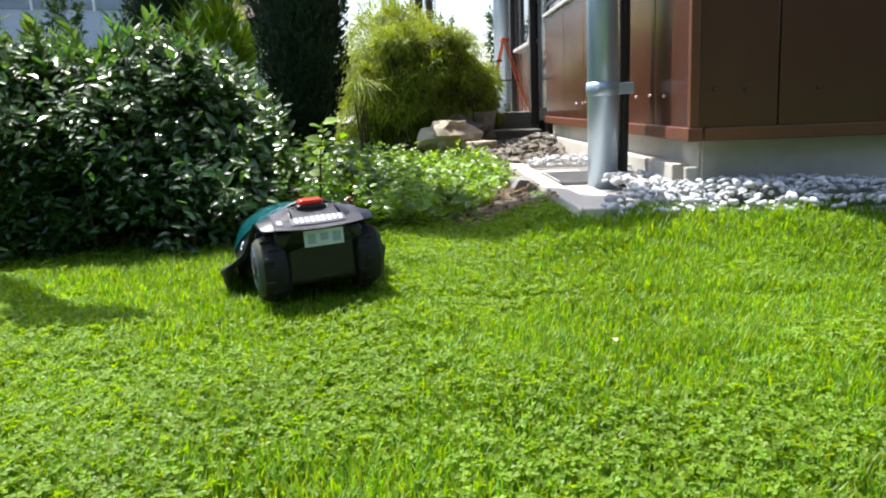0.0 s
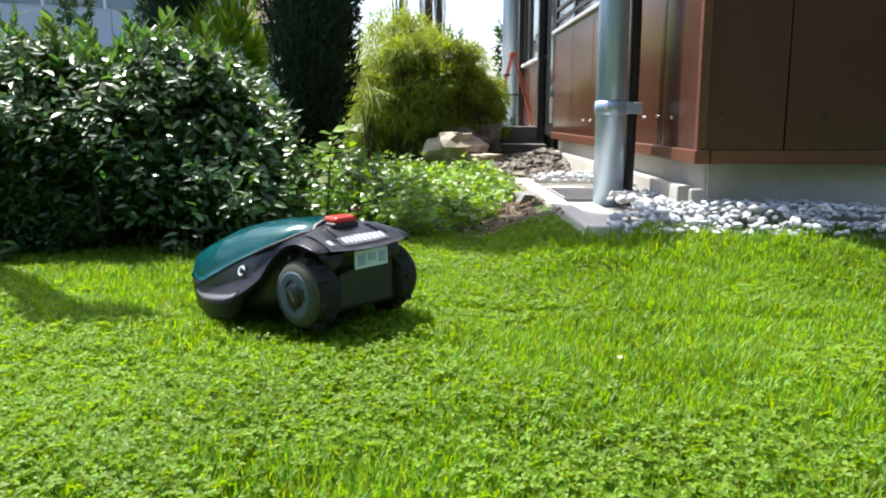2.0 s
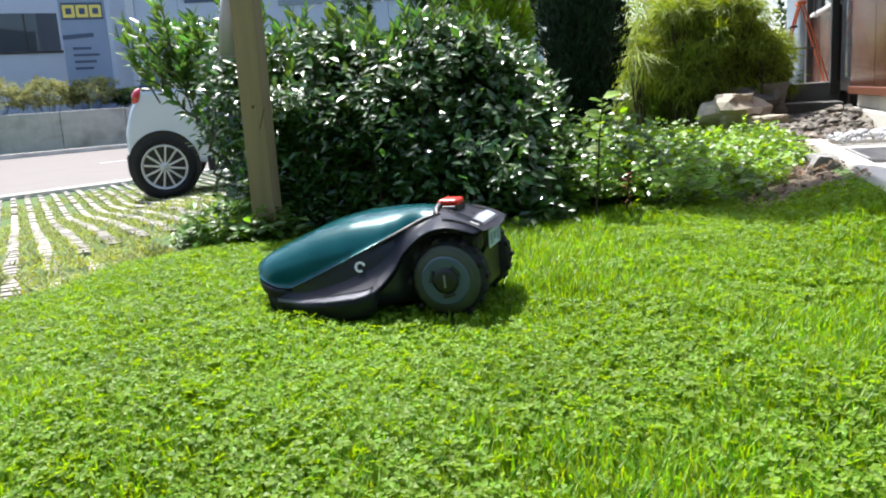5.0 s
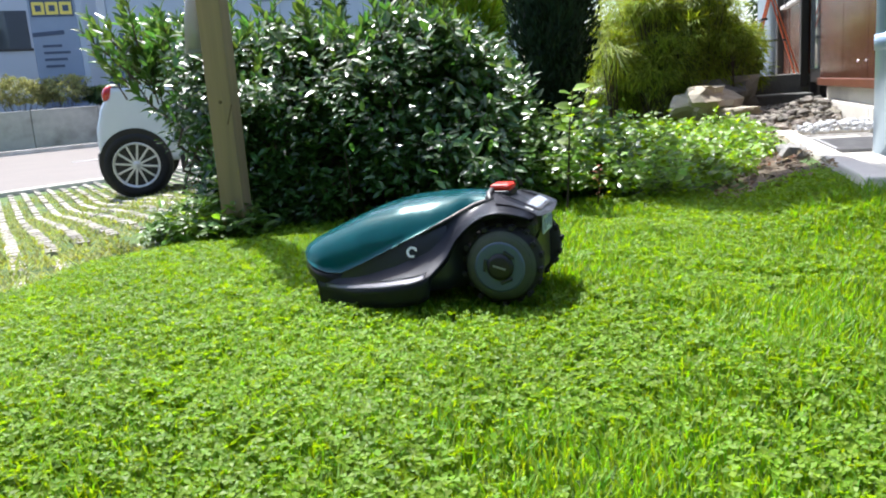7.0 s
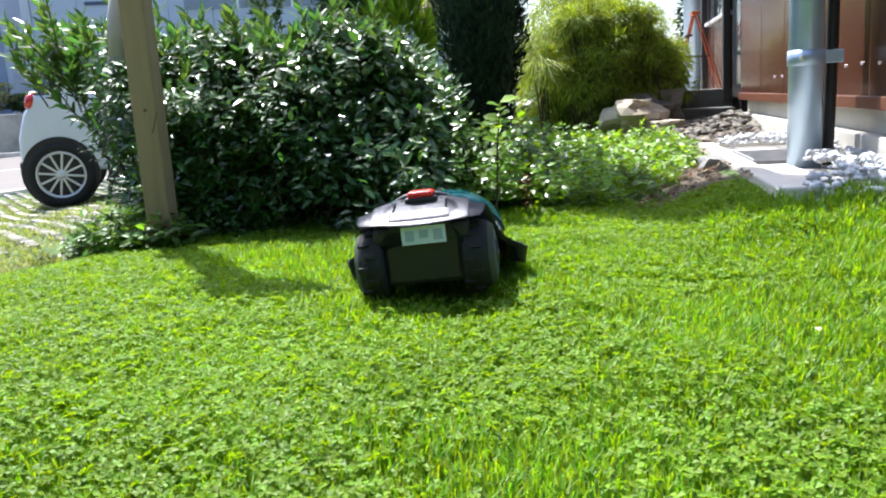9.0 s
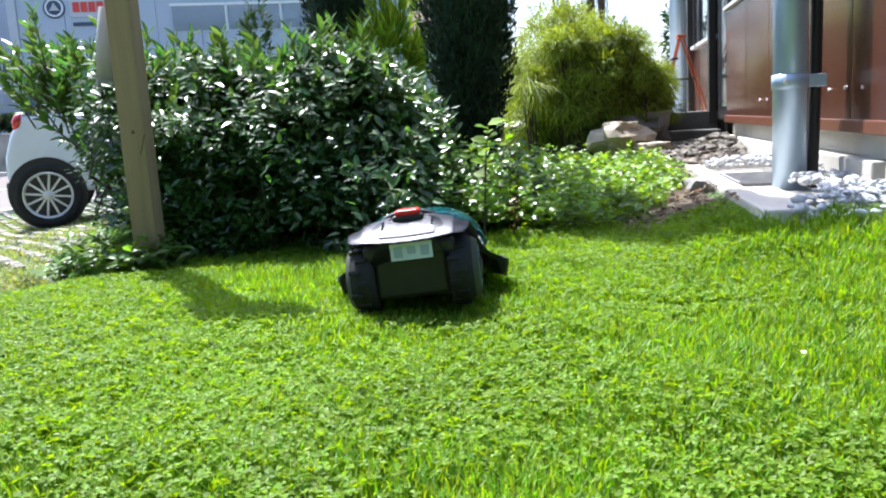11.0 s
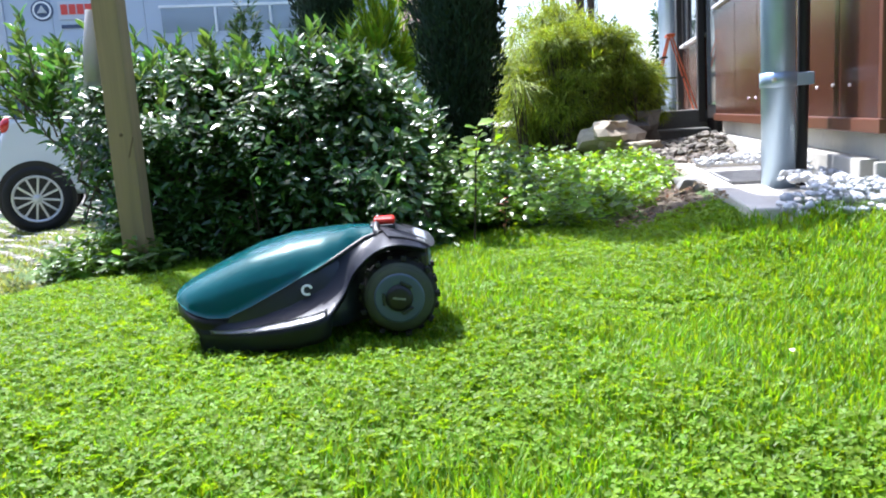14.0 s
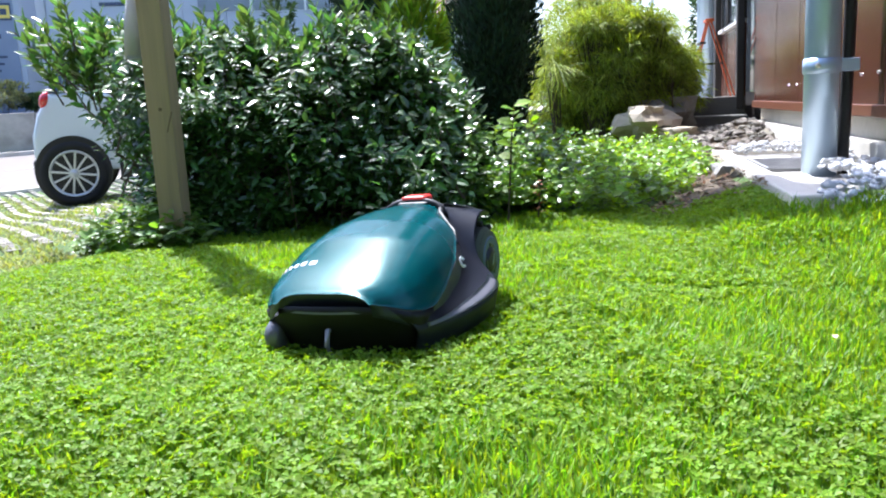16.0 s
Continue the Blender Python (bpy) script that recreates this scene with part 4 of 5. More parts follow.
def build_cover():
    """Low leafy plants right of the hedge, the sapling and the dry twig."""
    r = np.random.default_rng(33)
    P, W, U, L = [], [], [], []
    for _ in range(3300):
        x, y = r.uniform(-0.95, 0.42), r.uniform(2.85, 5.2)
        lo = 3.02 + 0.15 * math.sin(5 * x) if x < 0.05 else 3.1 + 1.1 * (x - 0.05)
        if x < -0.3:
            lo = 2.66 + 0.5 * (x + 0.9)
        if -0.36 < x < -0.19 and y < 3.02:
            continue
        if y < lo or (x > 0.15 and y < 3.1 + (x - 0.15) * 2.6):
            continue
        h = (0.035 + 0.17 * max(0, 1 - abs(x + 0.32) / 0.5) * max(0, 1 - (y - 3.0) / 1.6) + (0.14 if x < 0 else 0.07) * max(0, noise.noise(Vector((x * 7, y * 7, 2)))) + (0.05 if x < -0.25 and y < 3.3 else 0)) * r.uniform(0.3, 1.7)
        base = Vector((x, y, ground_z(x, y)))
        up = Vector((r.normal(0, 0.3), r.normal(-0.1, 0.3), 1)).normalized()
        for j in range(int(5 + 20 * h)):
            s = r.uniform(0.15, 1)
            a = r.uniform(0, math.tau)
            o = Vector((math.cos(a), math.sin(a), 0))
            P.append(base + up * (h + 0.02) * s), W.append((o + up * r.uniform(-0.4, 0.8)).normalized()), U.append((up + o * r.uniform(-0.6, 1.0) + Vector((r.normal(0, 0.3), r.normal(-0.3, 0.4), 0))).normalized()), L.append(r.uniform(0.018, 0.043))
    l = np.array(L)
    P, W, U = (np.array([tuple(q) for q in a]) for a in (P, W, U))
    dark = P[:, 0] + 0.12 * np.sin(9 * P[:, 1]) + r.normal(0, 0.08, len(l)) < -0.24
    for pick, name, material, label in ((~dark, "ground_cover", COVER, "leafy light-green groundcover plants in the bed"), (dark, "bed_shrubs", UNDERLEAF, "low glossy darker-green plants at the foot of the hedge")):
        v, f = leaves(P[pick], W[pick], U[pick], l[pick], l[pick] * r.uniform(0.5, 0.75, pick.sum()), fold=0.2, curl=0.2)
        leaf_mesh(name, v, f, material, label=label, kind="stuff")
    sap = thing("sapling", "slender upright seedling with pale round leaves", "plant", m=pose(-0.372, 2.86, 0))
    pts = [(0.0, 0, 0), (0.012, 0, 0.15), (0.02, 0, 0.28), (0.035, 0, 0.40)]
    part("stem", tube(bmesh.new(), pts, [0.004, 0.0035, 0.003, 0.0015], 6), BARK, sap)
    p, w, u, l = [], [], [], []
    for k in range(22):
        s = 0.22 + 0.78 * k / 21
        a = k * 2.4
        o = Vector((math.cos(a), math.sin(a), 0.35))
        p.append((0.035 * s, 0, 0.40 * s)), w.append(tuple(o)), u.append((-math.cos(a) * 0.3 - 0.2, -math.sin(a) * 0.3 - 0.75, 1)), l.append(r.uniform(0.046, 0.064))
    v, f = leaves(np.array(p), np.array(w), np.array(u, float), np.array(l), np.array(l) * 0.72, fold=0.2)
    leaf_mesh("leaf_tuft", v, f, COVER, sap)
    dry = thing("dry_twig", "withered orange-brown twig standing in the bed", "twig", m=pose(-0.272, 2.93, 0))
    part("stem", tube(bmesh.new(), [(0, 0, 0), (0.01, 0, 0.125)], [0.003, 0.0015], 5), BARK, dry)
    n = 12
    a = np.arange(n) * 2.4
    v, f = leaves(np.c_[np.full(n, 0.004), np.zeros(n), np.linspace(0.02, 0.13, n)], np.c_[np.cos(a) * 0.7, np.sin(a) * 0.7, np.full(n, 0.4)], np.tile((0, 0, 1.0), (n, 1)), np.full(n, 0.032), np.full(n, 0.014), curl=0.5)
    leaf_mesh("dead_leaves", v, f, DRYLEAF, dry)


def build_post():
    post = thing("wooden_post", "weathered square wooden post with a cloudy plastic box on it", "post", m=pose(-1.475, 2.55, -0.03, 0, 0, 8))
    bm = box(bmesh.new(), -0.041, 0.041, -0.041, 0.041, -0.1, 1.62, 0.005)
    part("beam", bm, POST_WOOD, post)
    part("knot", lathe(bmesh.new(), ((0, -0.002), (0.005, -0.0015), (0.008, 0.002)), 12, pose(0.004, -0.041, 0.475)), KNOT, post)
    part("crack", box(bmesh.new(), 0.0, 0.004, -0.0425, -0.040, 0.40, 0.47, 0.001, pose(-0.105, 0, 0.02, 0, 18, 0)), KNOT, post)
    bm = bmesh.new()
    tube(bm, [(-0.075, -0.01, 0.65), (-0.07, -0.01, 0.76), (-0.058, -0.01, 0.88)], [0.032, 0.026, 0.015], 18)
    part("plastic_cup", bm, HAZEGLASS, post, "cloudy plastic cup fixed to the post", smooth=True)
    part("cup_rim", tube(bmesh.new(), [(-0.075, -0.01, 0.642), (-0.075, -0.01, 0.652)], 0.034, 18), HAZEGLASS, post)
    part("board", box(bmesh.new(), -0.06, 0.22, -0.07, -0.05, 1.42, 1.75, 0.004), POST_WOOD, post, "plain board at the top of the post")


# ---- parked car, sign and buildings across the road ----
def build_car():
    car = thing("parked_car", "small white two-seat car parked on the grass pavers", "car", m=pose(-4.68, 6.41, -0.308, 0, 0, 31) @ pose(0, 0.70, 0))
    # side outline in the car's space: x ahead of the rear axle, z up
    low = [(-0.28, 0.30), (-0.305, 0.45), (-0.30, 0.62), (-0.245, 0.80), (-0.14, 0.98), (1.52, 0.98), (1.95, 0.86), (2.20, 0.68), (2.27, 0.48), (2.22, 0.28)]
    roof = [(-0.14, 0.98), (-0.08, 1.24), (0.01, 1.44), (0.14, 1.535), (0.45, 1.565), (0.80, 1.535), (1.10, 1.43), (1.52, 0.98)]

    def hull(outline, w0, w1, z0, z1, rows=5):
        bm = bmesh.new()
        n = len(outline)
        cols = []
        for s in (-1, 1):
            ring = []
            for x, z in outline:
                f = min(max((z - z0) / (z1 - z0), 0), 1)
                ring.append(bm.verts.new((x, s * (w0 + (w1 - w0) * f), z)))
            cols.append(ring)
        for i in range(n):
            j = (i + 1) % n
            bm.faces.new((cols[0][i], cols[0][j], cols[1][j], cols[1][i]))
        for c in cols:
            bm.faces.new(c)
        bmesh.ops.bevel(bm, geom=[e for e in bm.edges if abs(e.verts[0].co.y - e.verts[1].co.y) < 0.3], offset=0.05, segments=3, affect="EDGES", profile=0.6)
        return bm

    body = part("body", hull(low, 0.75, 0.76, 0.3, 0.98), CARPAINT, car, smooth=True)
    part("roof", hull(roof, 0.75, 0.57, 0.98, 1.60), CARPAINT, car, smooth=True)
    for s in (-1, 1):
        pane = bmesh.new()
        vs = [pane.verts.new((x, s * (0.765 - 0.18 * (z - 0.98) / 0.62), z)) for x, z in ((-0.05, 1.03), (0.0, 1.27), (0.12, 1.42), (0.80, 1.43), (1.04, 1.33), (1.36, 1.03))]
        pane.faces.new(vs)
        bmesh.ops.solidify(pane, geom=pane.faces[:], thickness=0.008)
        part("side_window", pane, CARGLASS, car)
        for x in (0.0, 1.867):
            well = part("wheel_arch", lathe(bmesh.new(), ((0, -0.004), (0.312, -0.004), (0.318, 0.03)), 36, pose(x, s * 0.762, 0.30, 0, 0, 0 if s < 0 else 180)), BLACK, car)
            wheel = part("wheel", lathe(bmesh.new(), ((0.20, -0.01), (0.205, -0.085), (0.245, -0.098), (0.275, -0.085), (0.284, -0.05), (0.284, 0.06), (0.25, 0.08)), 40, pose(x, s * 0.70, 0.284, 0, 0, 0 if s < 0 else 180)), RUBBER, car, "black tyre on a silver twelve-spoke rim", smooth=True)
            rim = part("rim", lathe(bmesh.new(), ((0.176, -0.05), (0.19, -0.086), (0.203, -0.09), (0.207, -0.07), (0.205, 0.02)), 40, pose(x, s * 0.70, 0.284, 0, 0, 0 if s < 0 else 180)), ALLOY, wheel, smooth=True)
            part("brake", lathe(bmesh.new(), ((0, -0.005), (0.18, -0.005), (0.19, 0.02)), 28, pose(x, s * 0.70, 0.284, 0, 0, 0 if s < 0 else 180)), BLACK, wheel)
            for k in range(12):
                part("spoke", box(bmesh.new(), 0.03, 0.187, -0.078, -0.06, -0.0095, 0.0095, 0.003, pose(x, s * 0.70, 0.284, 0, 0, 0 if s < 0 else 180) @ pose(0, 0, 0, 0, k * 30 + 8, 0)), ALLOY, wheel)
            part("hub_cap", lathe(bmesh.new(), ((0, -0.088), (0.03, -0.086), (0.042, -0.07), (0.042, -0.05)), 18, pose(x, s * 0.70, 0.284, 0, 0, 0 if s < 0 else 180)), ALLOY, wheel, smooth=True)
        lamp = bmesh.new()
        bmesh.ops.create_icosphere(lamp, subdivisions=2, radius=1)
        bmesh.ops.transform(lamp, matrix=pose(-0.16, s * 0.70, 0.92, 0, 16, s * 20) @ Matrix.Diagonal((0.05, 0.085, 0.085, 1)), verts=lamp.verts[:])
        part("tail_light", lamp, TAIL, car, "round red tail light", smooth=True)
        part("sill", box(bmesh.new(), 0.38, 1.5, s * 0.755 - 0.02, s * 0.755 + 0.02, 0.22, 0.36, 0.012), BLACK, car)
        part("door", box(bmesh.new(), 0.42, 1.42, s * 0.757 - 0.01, s * 0.757 + 0.008, 0.38, 0.95, 0.01), CARPAINT, car)
        part("door_decal", box(bmesh.new(), 0.30, 0.55, s * 0.772 - 0.004, s * 0.772 + 0.002, 0.46, 0.475, 0), CARBLUE, car)
        part("safety_cell", box(bmesh.new(), -0.01, 0.08, -0.012, 0.012, 0, 0.50, 0.008, pose(-0.13, s * 0.742, 0.99, s * 15, 16)), CARBLUE, car)
    rear = bmesh.new()
    vs = [rear.verts.new(c) for c in ((-0.15, -0.60, 1.0), (-0.15, 0.60, 1.0), (-0.035, 0.5, 1.40), (-0.035, -0.5, 1.40))]
    rear.faces.new(vs)
    bmesh.ops.solidify(rear, geom=rear.faces[:], thickness=0.01)
    part("rear_window", rear, CARGLASS, car)
    front = bmesh.new()
    vs = [front.verts.new(c) for c in ((1.535, -0.62, 1.0), (1.535, 0.62, 1.0), (1.14, 0.53, 1.41), (1.14, -0.53, 1.41))]
    front.faces.new(vs)
    bmesh.ops.solidify(front, geom=front.faces[:], thickness=0.01)
    part("windscreen", front, CARGLASS, car)
    part("bumper", box(bmesh.new(), -0.33, -0.24, -0.68, 0.68, 0.26, 0.42, 0.03), BLACK, car)
    part("tailgate_seam", box(bmesh.new(), -0.312, -0.29, -0.62, 0.62, 0.60, 0.612, 0), CARBLUE, car)


def far_frame(dist, azimuth):
    """A pose whose x runs right, y away from the lawn, at that distance and angle left of the building's line."""
    a = radians(azimuth)
    return pose(-dist * math.sin(a), dist * math.cos(a), 0, 0, 0, azimuth)


def build_far():
    wall = thing("planter_wall", "grey concrete planter wall across the road", "wall", m=far_frame(23.5, 43) @ pose(0, 0, -0.3))
    for k in range(7):
        part("wall_slab", box(bmesh.new(), -6.0 + k * 1.6, -4.41 + k * 1.6, 0, 0.3, -0.2, 1.02 - 0.012 * (k % 2), 0.02), CONCRETE, wall)
    part("soil_bed", box(bmesh.new(), -6.0, 5.1, 0.3, 3.0, -0.2, 0.95), EARTH, wall)
    for k, (x, s, m) in enumerate(((-2.6, 1.0, PALEBUSH), (-1.2, 1.0, PALEBUSH), (0.2, 0.9, PALEBUSH), (1.3, 0.85, PALEBUSH), (2.3, 0.55, FARLEAF), (-4.2, 1.0, FARLEAF))):
        c = far_frame(23.5, 43) @ Vector((x, 1.2, 0.75 + 0.45 * s))
        b = spray_bush("planter_shrub", "rounded yellow-green shrub growing in the planter", c, (0.95 * s, 0.8 * s, 0.5 * s), 4200, m, 0.10, 0.03, 0.1, 50 + k)
        tagged(b, group="planter shrubs")
    # sign pylon
    pyl = thing("sign_pylon", "tall grey-blue advertising pylon with a yellow and blue field", "sign", m=far_frame(26.6, 39.9) @ pose(0, 0, 0.2))
    part("board", box(bmesh.new(), -0.62, 0.62, 0, 0.16, -0.2, 5.6, 0.02), SIGNGREY, pyl)
    part("side_strip", box(bmesh.new(), 0.63, 0.78, 0.02, 0.14, -0.2, 5.6, 0.01), FACADE_GREY, pyl)
    part("header_field", box(bmesh.new(), -0.56, 0.56, -0.012, -0.004, 3.14, 3.62), SIGNDARK, pyl)
    for k in range(3):
        t = part("letter_tile", box(bmesh.new(), -0.52 + k * 0.36, -0.2 + k * 0.36, -0.022, -0.014, 3.2, 3.55, 0.004), SIGNYELLOW, pyl, "yellow square tile with a dark mark")
        part("tile_mark", box(bmesh.new(), -0.44 + k * 0.36, -0.28 + k * 0.36, -0.030, -0.024, 3.29, 3.46, 0), SIGNDARK, t)
    part("script_bar", box(bmesh.new(), -0.42, 0.42, -0.012, -0.004, 2.62, 2.74, 0, pose(0, 0, 0, 0, -4, 0)), SIGNDARK, pyl)
    for k in range(4):
        part("text_bar", box(bmesh.new(), -0.38, 0.12 + 0.1 * (k % 3), -0.012, -0.004, 1.72 + 0.19 * k, 1.79 + 0.19 * k), SIGNDARK, pyl)
    for k in range(3):
        part("icon", box(bmesh.new(), -0.32 + k * 0.3, -0.1 + k * 0.3, -0.012, -0.004, 1.22, 1.42), SIGNBLUE, pyl)
    # white workshop building behind the pylon
    hall = thing("white_building", "white rendered commercial building with dark windows", "building", m=far_frame(30.5, 47) @ pose(0, 0, -0.3))
    part("wall", box(bmesh.new(), -16, 8.5, 0, 9, 0, 7.2, 0.03), FACADE, hall)
    part("base_band", box(bmesh.new(), -16, 8.5, -0.05, -0.002, 0, 1.5, 0.01), FACADE_GREY, hall)
    part("cornice", box(bmesh.new(), -16.2, 8.7, -0.2, 9.2, 7.2, 7.5, 0.03), FACADE_GREY, hall)
    for k in range(5):
        for z in (3.1, 5.4):
            x = -12.6 + k * 3.4
            w = part("window", box(bmesh.new(), x, x + 2.0, -0.02, 0.02, z, z + 1.2), WINDOW, hall)
            part("window_frame", box(bmesh.new(), x - 0.06, x + 2.06, -0.05, -0.022, z - 0.08, z - 0.002, 0.01), FRAME_DARK, w)
            part("window_frame", box(bmesh.new(), x + 0.97, x + 1.03, -0.05, -0.022, z, z + 1.2, 0.01), FRAME_DARK, w)
    # pale panel hall with an emblem
    h2 = thing("panel_hall", "pale grey metal-panel hall with a round emblem and red sign", "building", m=far_frame(26.5, 37.2) @ pose(0, 0, -0.3) @ pose(0, 0, 0, 0, 0, -14))
    for k in range(9):
        part("wall_panel", box(bmesh.new(), 0.2 + 1.25 * k, 1.44 + 1.25 * k, 0, 8, 0, 5.9 - 0.04 * k, 0.01), FACADE_GREY, h2)
    part("corner_post", box(bmesh.new(), -0.05, 0.19, -0.06, 0.3, 0, 6.1, 0.02), FACADE, h2)
    em = part("emblem", lathe(bmesh.new(), ((0, -0.03), (0.28, -0.03), (0.30, 0.0)), 32, pose(1.2, 0, 4.5)), SIGNDARK, h2)
    part("emblem_ring", lathe(bmesh.new(), ((0.20, -0.036), (0.225, -0.042), (0.25, -0.036)), 32, pose(1.2, 0, 4.5)), WHITE, em)
    tri = bmesh.new()
    vs = [tri.verts.new(c) for c in ((1.06, -0.045, 4.42), (1.34, -0.045, 4.42), (1.2, -0.045, 4.64))]
    tri.faces.new(vs)
    bmesh.ops.solidify(tri, geom=tri.faces[:], thickness=0.006)
    part("emblem_peak", tri, WHITE, em)
    part("sign_panel", box(bmesh.new(), 1.62, 3.3, -0.04, -0.004, 4.22, 4.74, 0.01), FACADE, h2)
    for k in range(7):
        part("sign_bar", box(bmesh.new(), 1.70 + k * 0.215, 1.88 + k * 0.215, -0.055, -0.042, 4.36, 4.64), SIGNRED, h2)
    part("text_bar", box(bmesh.new(), 1.66, 3.1, -0.03, -0.004, 3.98, 4.08), SIGNDARK, h2)
    for k in range(3):
        w = part("window", box(bmesh.new(), 4.4 + k * 1.6, 5.9 + k * 1.6, -0.03, -0.004, 3.75, 4.45), PALEGLASS, h2)
        part("window_frame", box(bmesh.new(), 4.34 + k * 1.6, 5.93 + k * 1.6, -0.05, -0.032, 4.452, 4.53, 0.01), WHITE, w)
        part("window_frame", box(bmesh.new(), 5.90 + k * 1.6, 5.96 + k * 1.6, -0.05, -0.032, 3.72, 4.45, 0.01), WHITE, w)
    # more roofs, conifers and thin trunks in the distance
    for k, (d, az, w, hgt) in enumerate(((42, 18, 12, 5.2), (48, 27, 9, 6.6))):
        hs = thing("distant_house", "distant pale house with a brown pitched roof", "house", group="distant houses", m=far_frame(d, az) @ pose(0, 0, -0.3))
        part("wall", box(bmesh.new(), -w / 2, w / 2, 0, 8, 0, hgt), FACADE, hs)
        rf = bmesh.new()
        pts = [(-w / 2 - 0.4, -0.5, hgt), (w / 2 + 0.4, -0.5, hgt), (w / 2 + 0.4, 8.5, hgt), (-w / 2 - 0.4, 8.5, hgt), (-w / 2 - 0.4, 4, hgt + 2.4), (w / 2 + 0.4, 4, hgt + 2.4)]
        vs = [rf.verts.new(p) for p in pts]
        for q in ((0, 1, 5, 4), (2, 3, 4, 5), (1, 2, 5), (3, 0, 4), (0, 3, 2, 1)):
            rf.faces.new([vs[i] for i in q])
        part("roof", rf, ROOFTILE, hs)
        for j in range(4):
            x = -w / 2 + w * (j + 0.35) / 4
            part("window", box(bmesh.new(), x, x + 1.0, -0.03, 0.02, hgt - 2.0, hgt - 0.8), WINDOW, hs)
    for k, (x, y, h, rad) in enumerate(((-7.48, 18, 3.6, 0.45), (-6.3, 19, 3.3, 0.5), (-9.6, 26, 5.0, 0.6), (0.43, 12, 1.65, 0.22), (1.9, 16, 2.6, 0.6), (-2.4, 24, 3.2, 0.9), (-4.5, 27, 4.0, 0.9))):
        z0 = ground_z(x, y) if y < 30 else -0.3
        c = (x, y, z0 + h * 0.55)
        spray_bush("distant_conifer", "small distant green conifer", c, (rad, rad, h * 0.5), 1400, FARLEAF, 0.16 if h > 2 else 0.07, 0.06 if h > 2 else 0.025, 0.0, 70 + k, flat_base=-1.0, category="tree")
    for x, h in ((0.03, 3.6), (0.2, 4.0), (-0.35, 3.2)):
        tr = thing("slim_tree", "thin dark bare trunk in the distance", "tree", group="slim trunks")
        part("trunk", tube(bmesh.new(), [(x, 12, 0.1), (x + 0.02, 12, h * 0.6), (x + 0.05, 12, h)], [0.036, 0.03, 0.016], 8), BARK, tr)
        spray_bush("crown", "", (x, 12, h + 0.3), (0.3, 0.3, 0.6), 300, FARLEAF, 0.1, 0.04, 0, 90 + int(h * 10), parent=tr, flat_base=-1.0)
    for k, az in enumerate((112, 135, 155, 175, 195, 215, 238)):
        c = far_frame(13, az) @ Vector((0, 0, 2.9))
        spray_bush("garden_tree", "broad green tree at the far side of the lawn", c, (2.7, 2.0, 2.7), 4200, FARLEAF, 0.42, 0.2, 0, 320 + k, flat_base=-1.0, category="tree", hollow=0.3)
    for k, az in enumerate((70, 90, 115, 140, 180, 220, 250, 285, 310, 335)):
        c = far_frame(38, az) @ Vector((0, 0, 2.4))
        spray_bush("distant_tree", "broad green tree beyond the garden", c, (5.5, 3.0, 3.2), 1800, FARLEAF, 0.6, 0.3, 0, 120 + k, flat_base=-1.0, category="tree")


# ---- the robot mower ----
def curve_at(x, table):
    return float(np.interp(x, [a for a, _ in table], [b for _, b in table]))


TOP = ((-0.11, 0.172), (-0.06, 0.196), (0.0, 0.209), (0.06, 0.211), (0.11, 0.209), (0.19, 0.201), (0.27, 0.183), (0.35, 0.152), (0.405, 0.129), (0.43, 0.118), (0.442, 0.110))
HALF = ((-0.11, 0.10), (-0.05, 0.10), (0.045, 0.102), (0.075, 0.135), (0.11, 0.152), (0.18, 0.162), (0.27, 0.163), (0.34, 0.157), (0.385, 0.145), (0.41, 0.132), (0.43, 0.112), (0.442, 0.09))
LOW = ((-0.11, 0.045), (0.0, 0.03), (0.34, 0.028), (0.40, 0.05), (0.442, 0.075))


def shell(x, th, out=0.0):
    """A point of the mower's body at x, th from -1 (right) over the top to 1 (left)."""
    w, t, b = curve_at(x, HALF) + out, curve_at(x, TOP) + out, curve_at(x, LOW)
    a = th * math.pi / 2
    s, c = math.sin(a), max(math.cos(a), 0.0)
    box_ness = 0.5 + 0.25 * min(max((0.42 - x) / 0.3, 0), 1)
    y = math.copysign(abs(s) ** box_ness, s) * w
    return Vector((x, y, b + (t - b) * c ** 0.72))


EDGE_Z = ((-0.02, 0.201), (0.03, 0.190), (0.054, 0.180), (0.095, 0.161), (0.179, 0.122), (0.264, 0.086), (0.318, 0.066), (0.36, 0.066), (0.40, 0.076), (0.442, 0.094))


def hood_edge(x):
    """How far round the section the hood reaches at x."""
    t, b = curve_at(x, TOP), curve_at(x, LOW)
    c = min(max((curve_at(x, EDGE_Z) - b) / (t - b), 0.0), 1.0) ** (1 / 0.72)
    return math.acos(c) / (math.pi / 2)


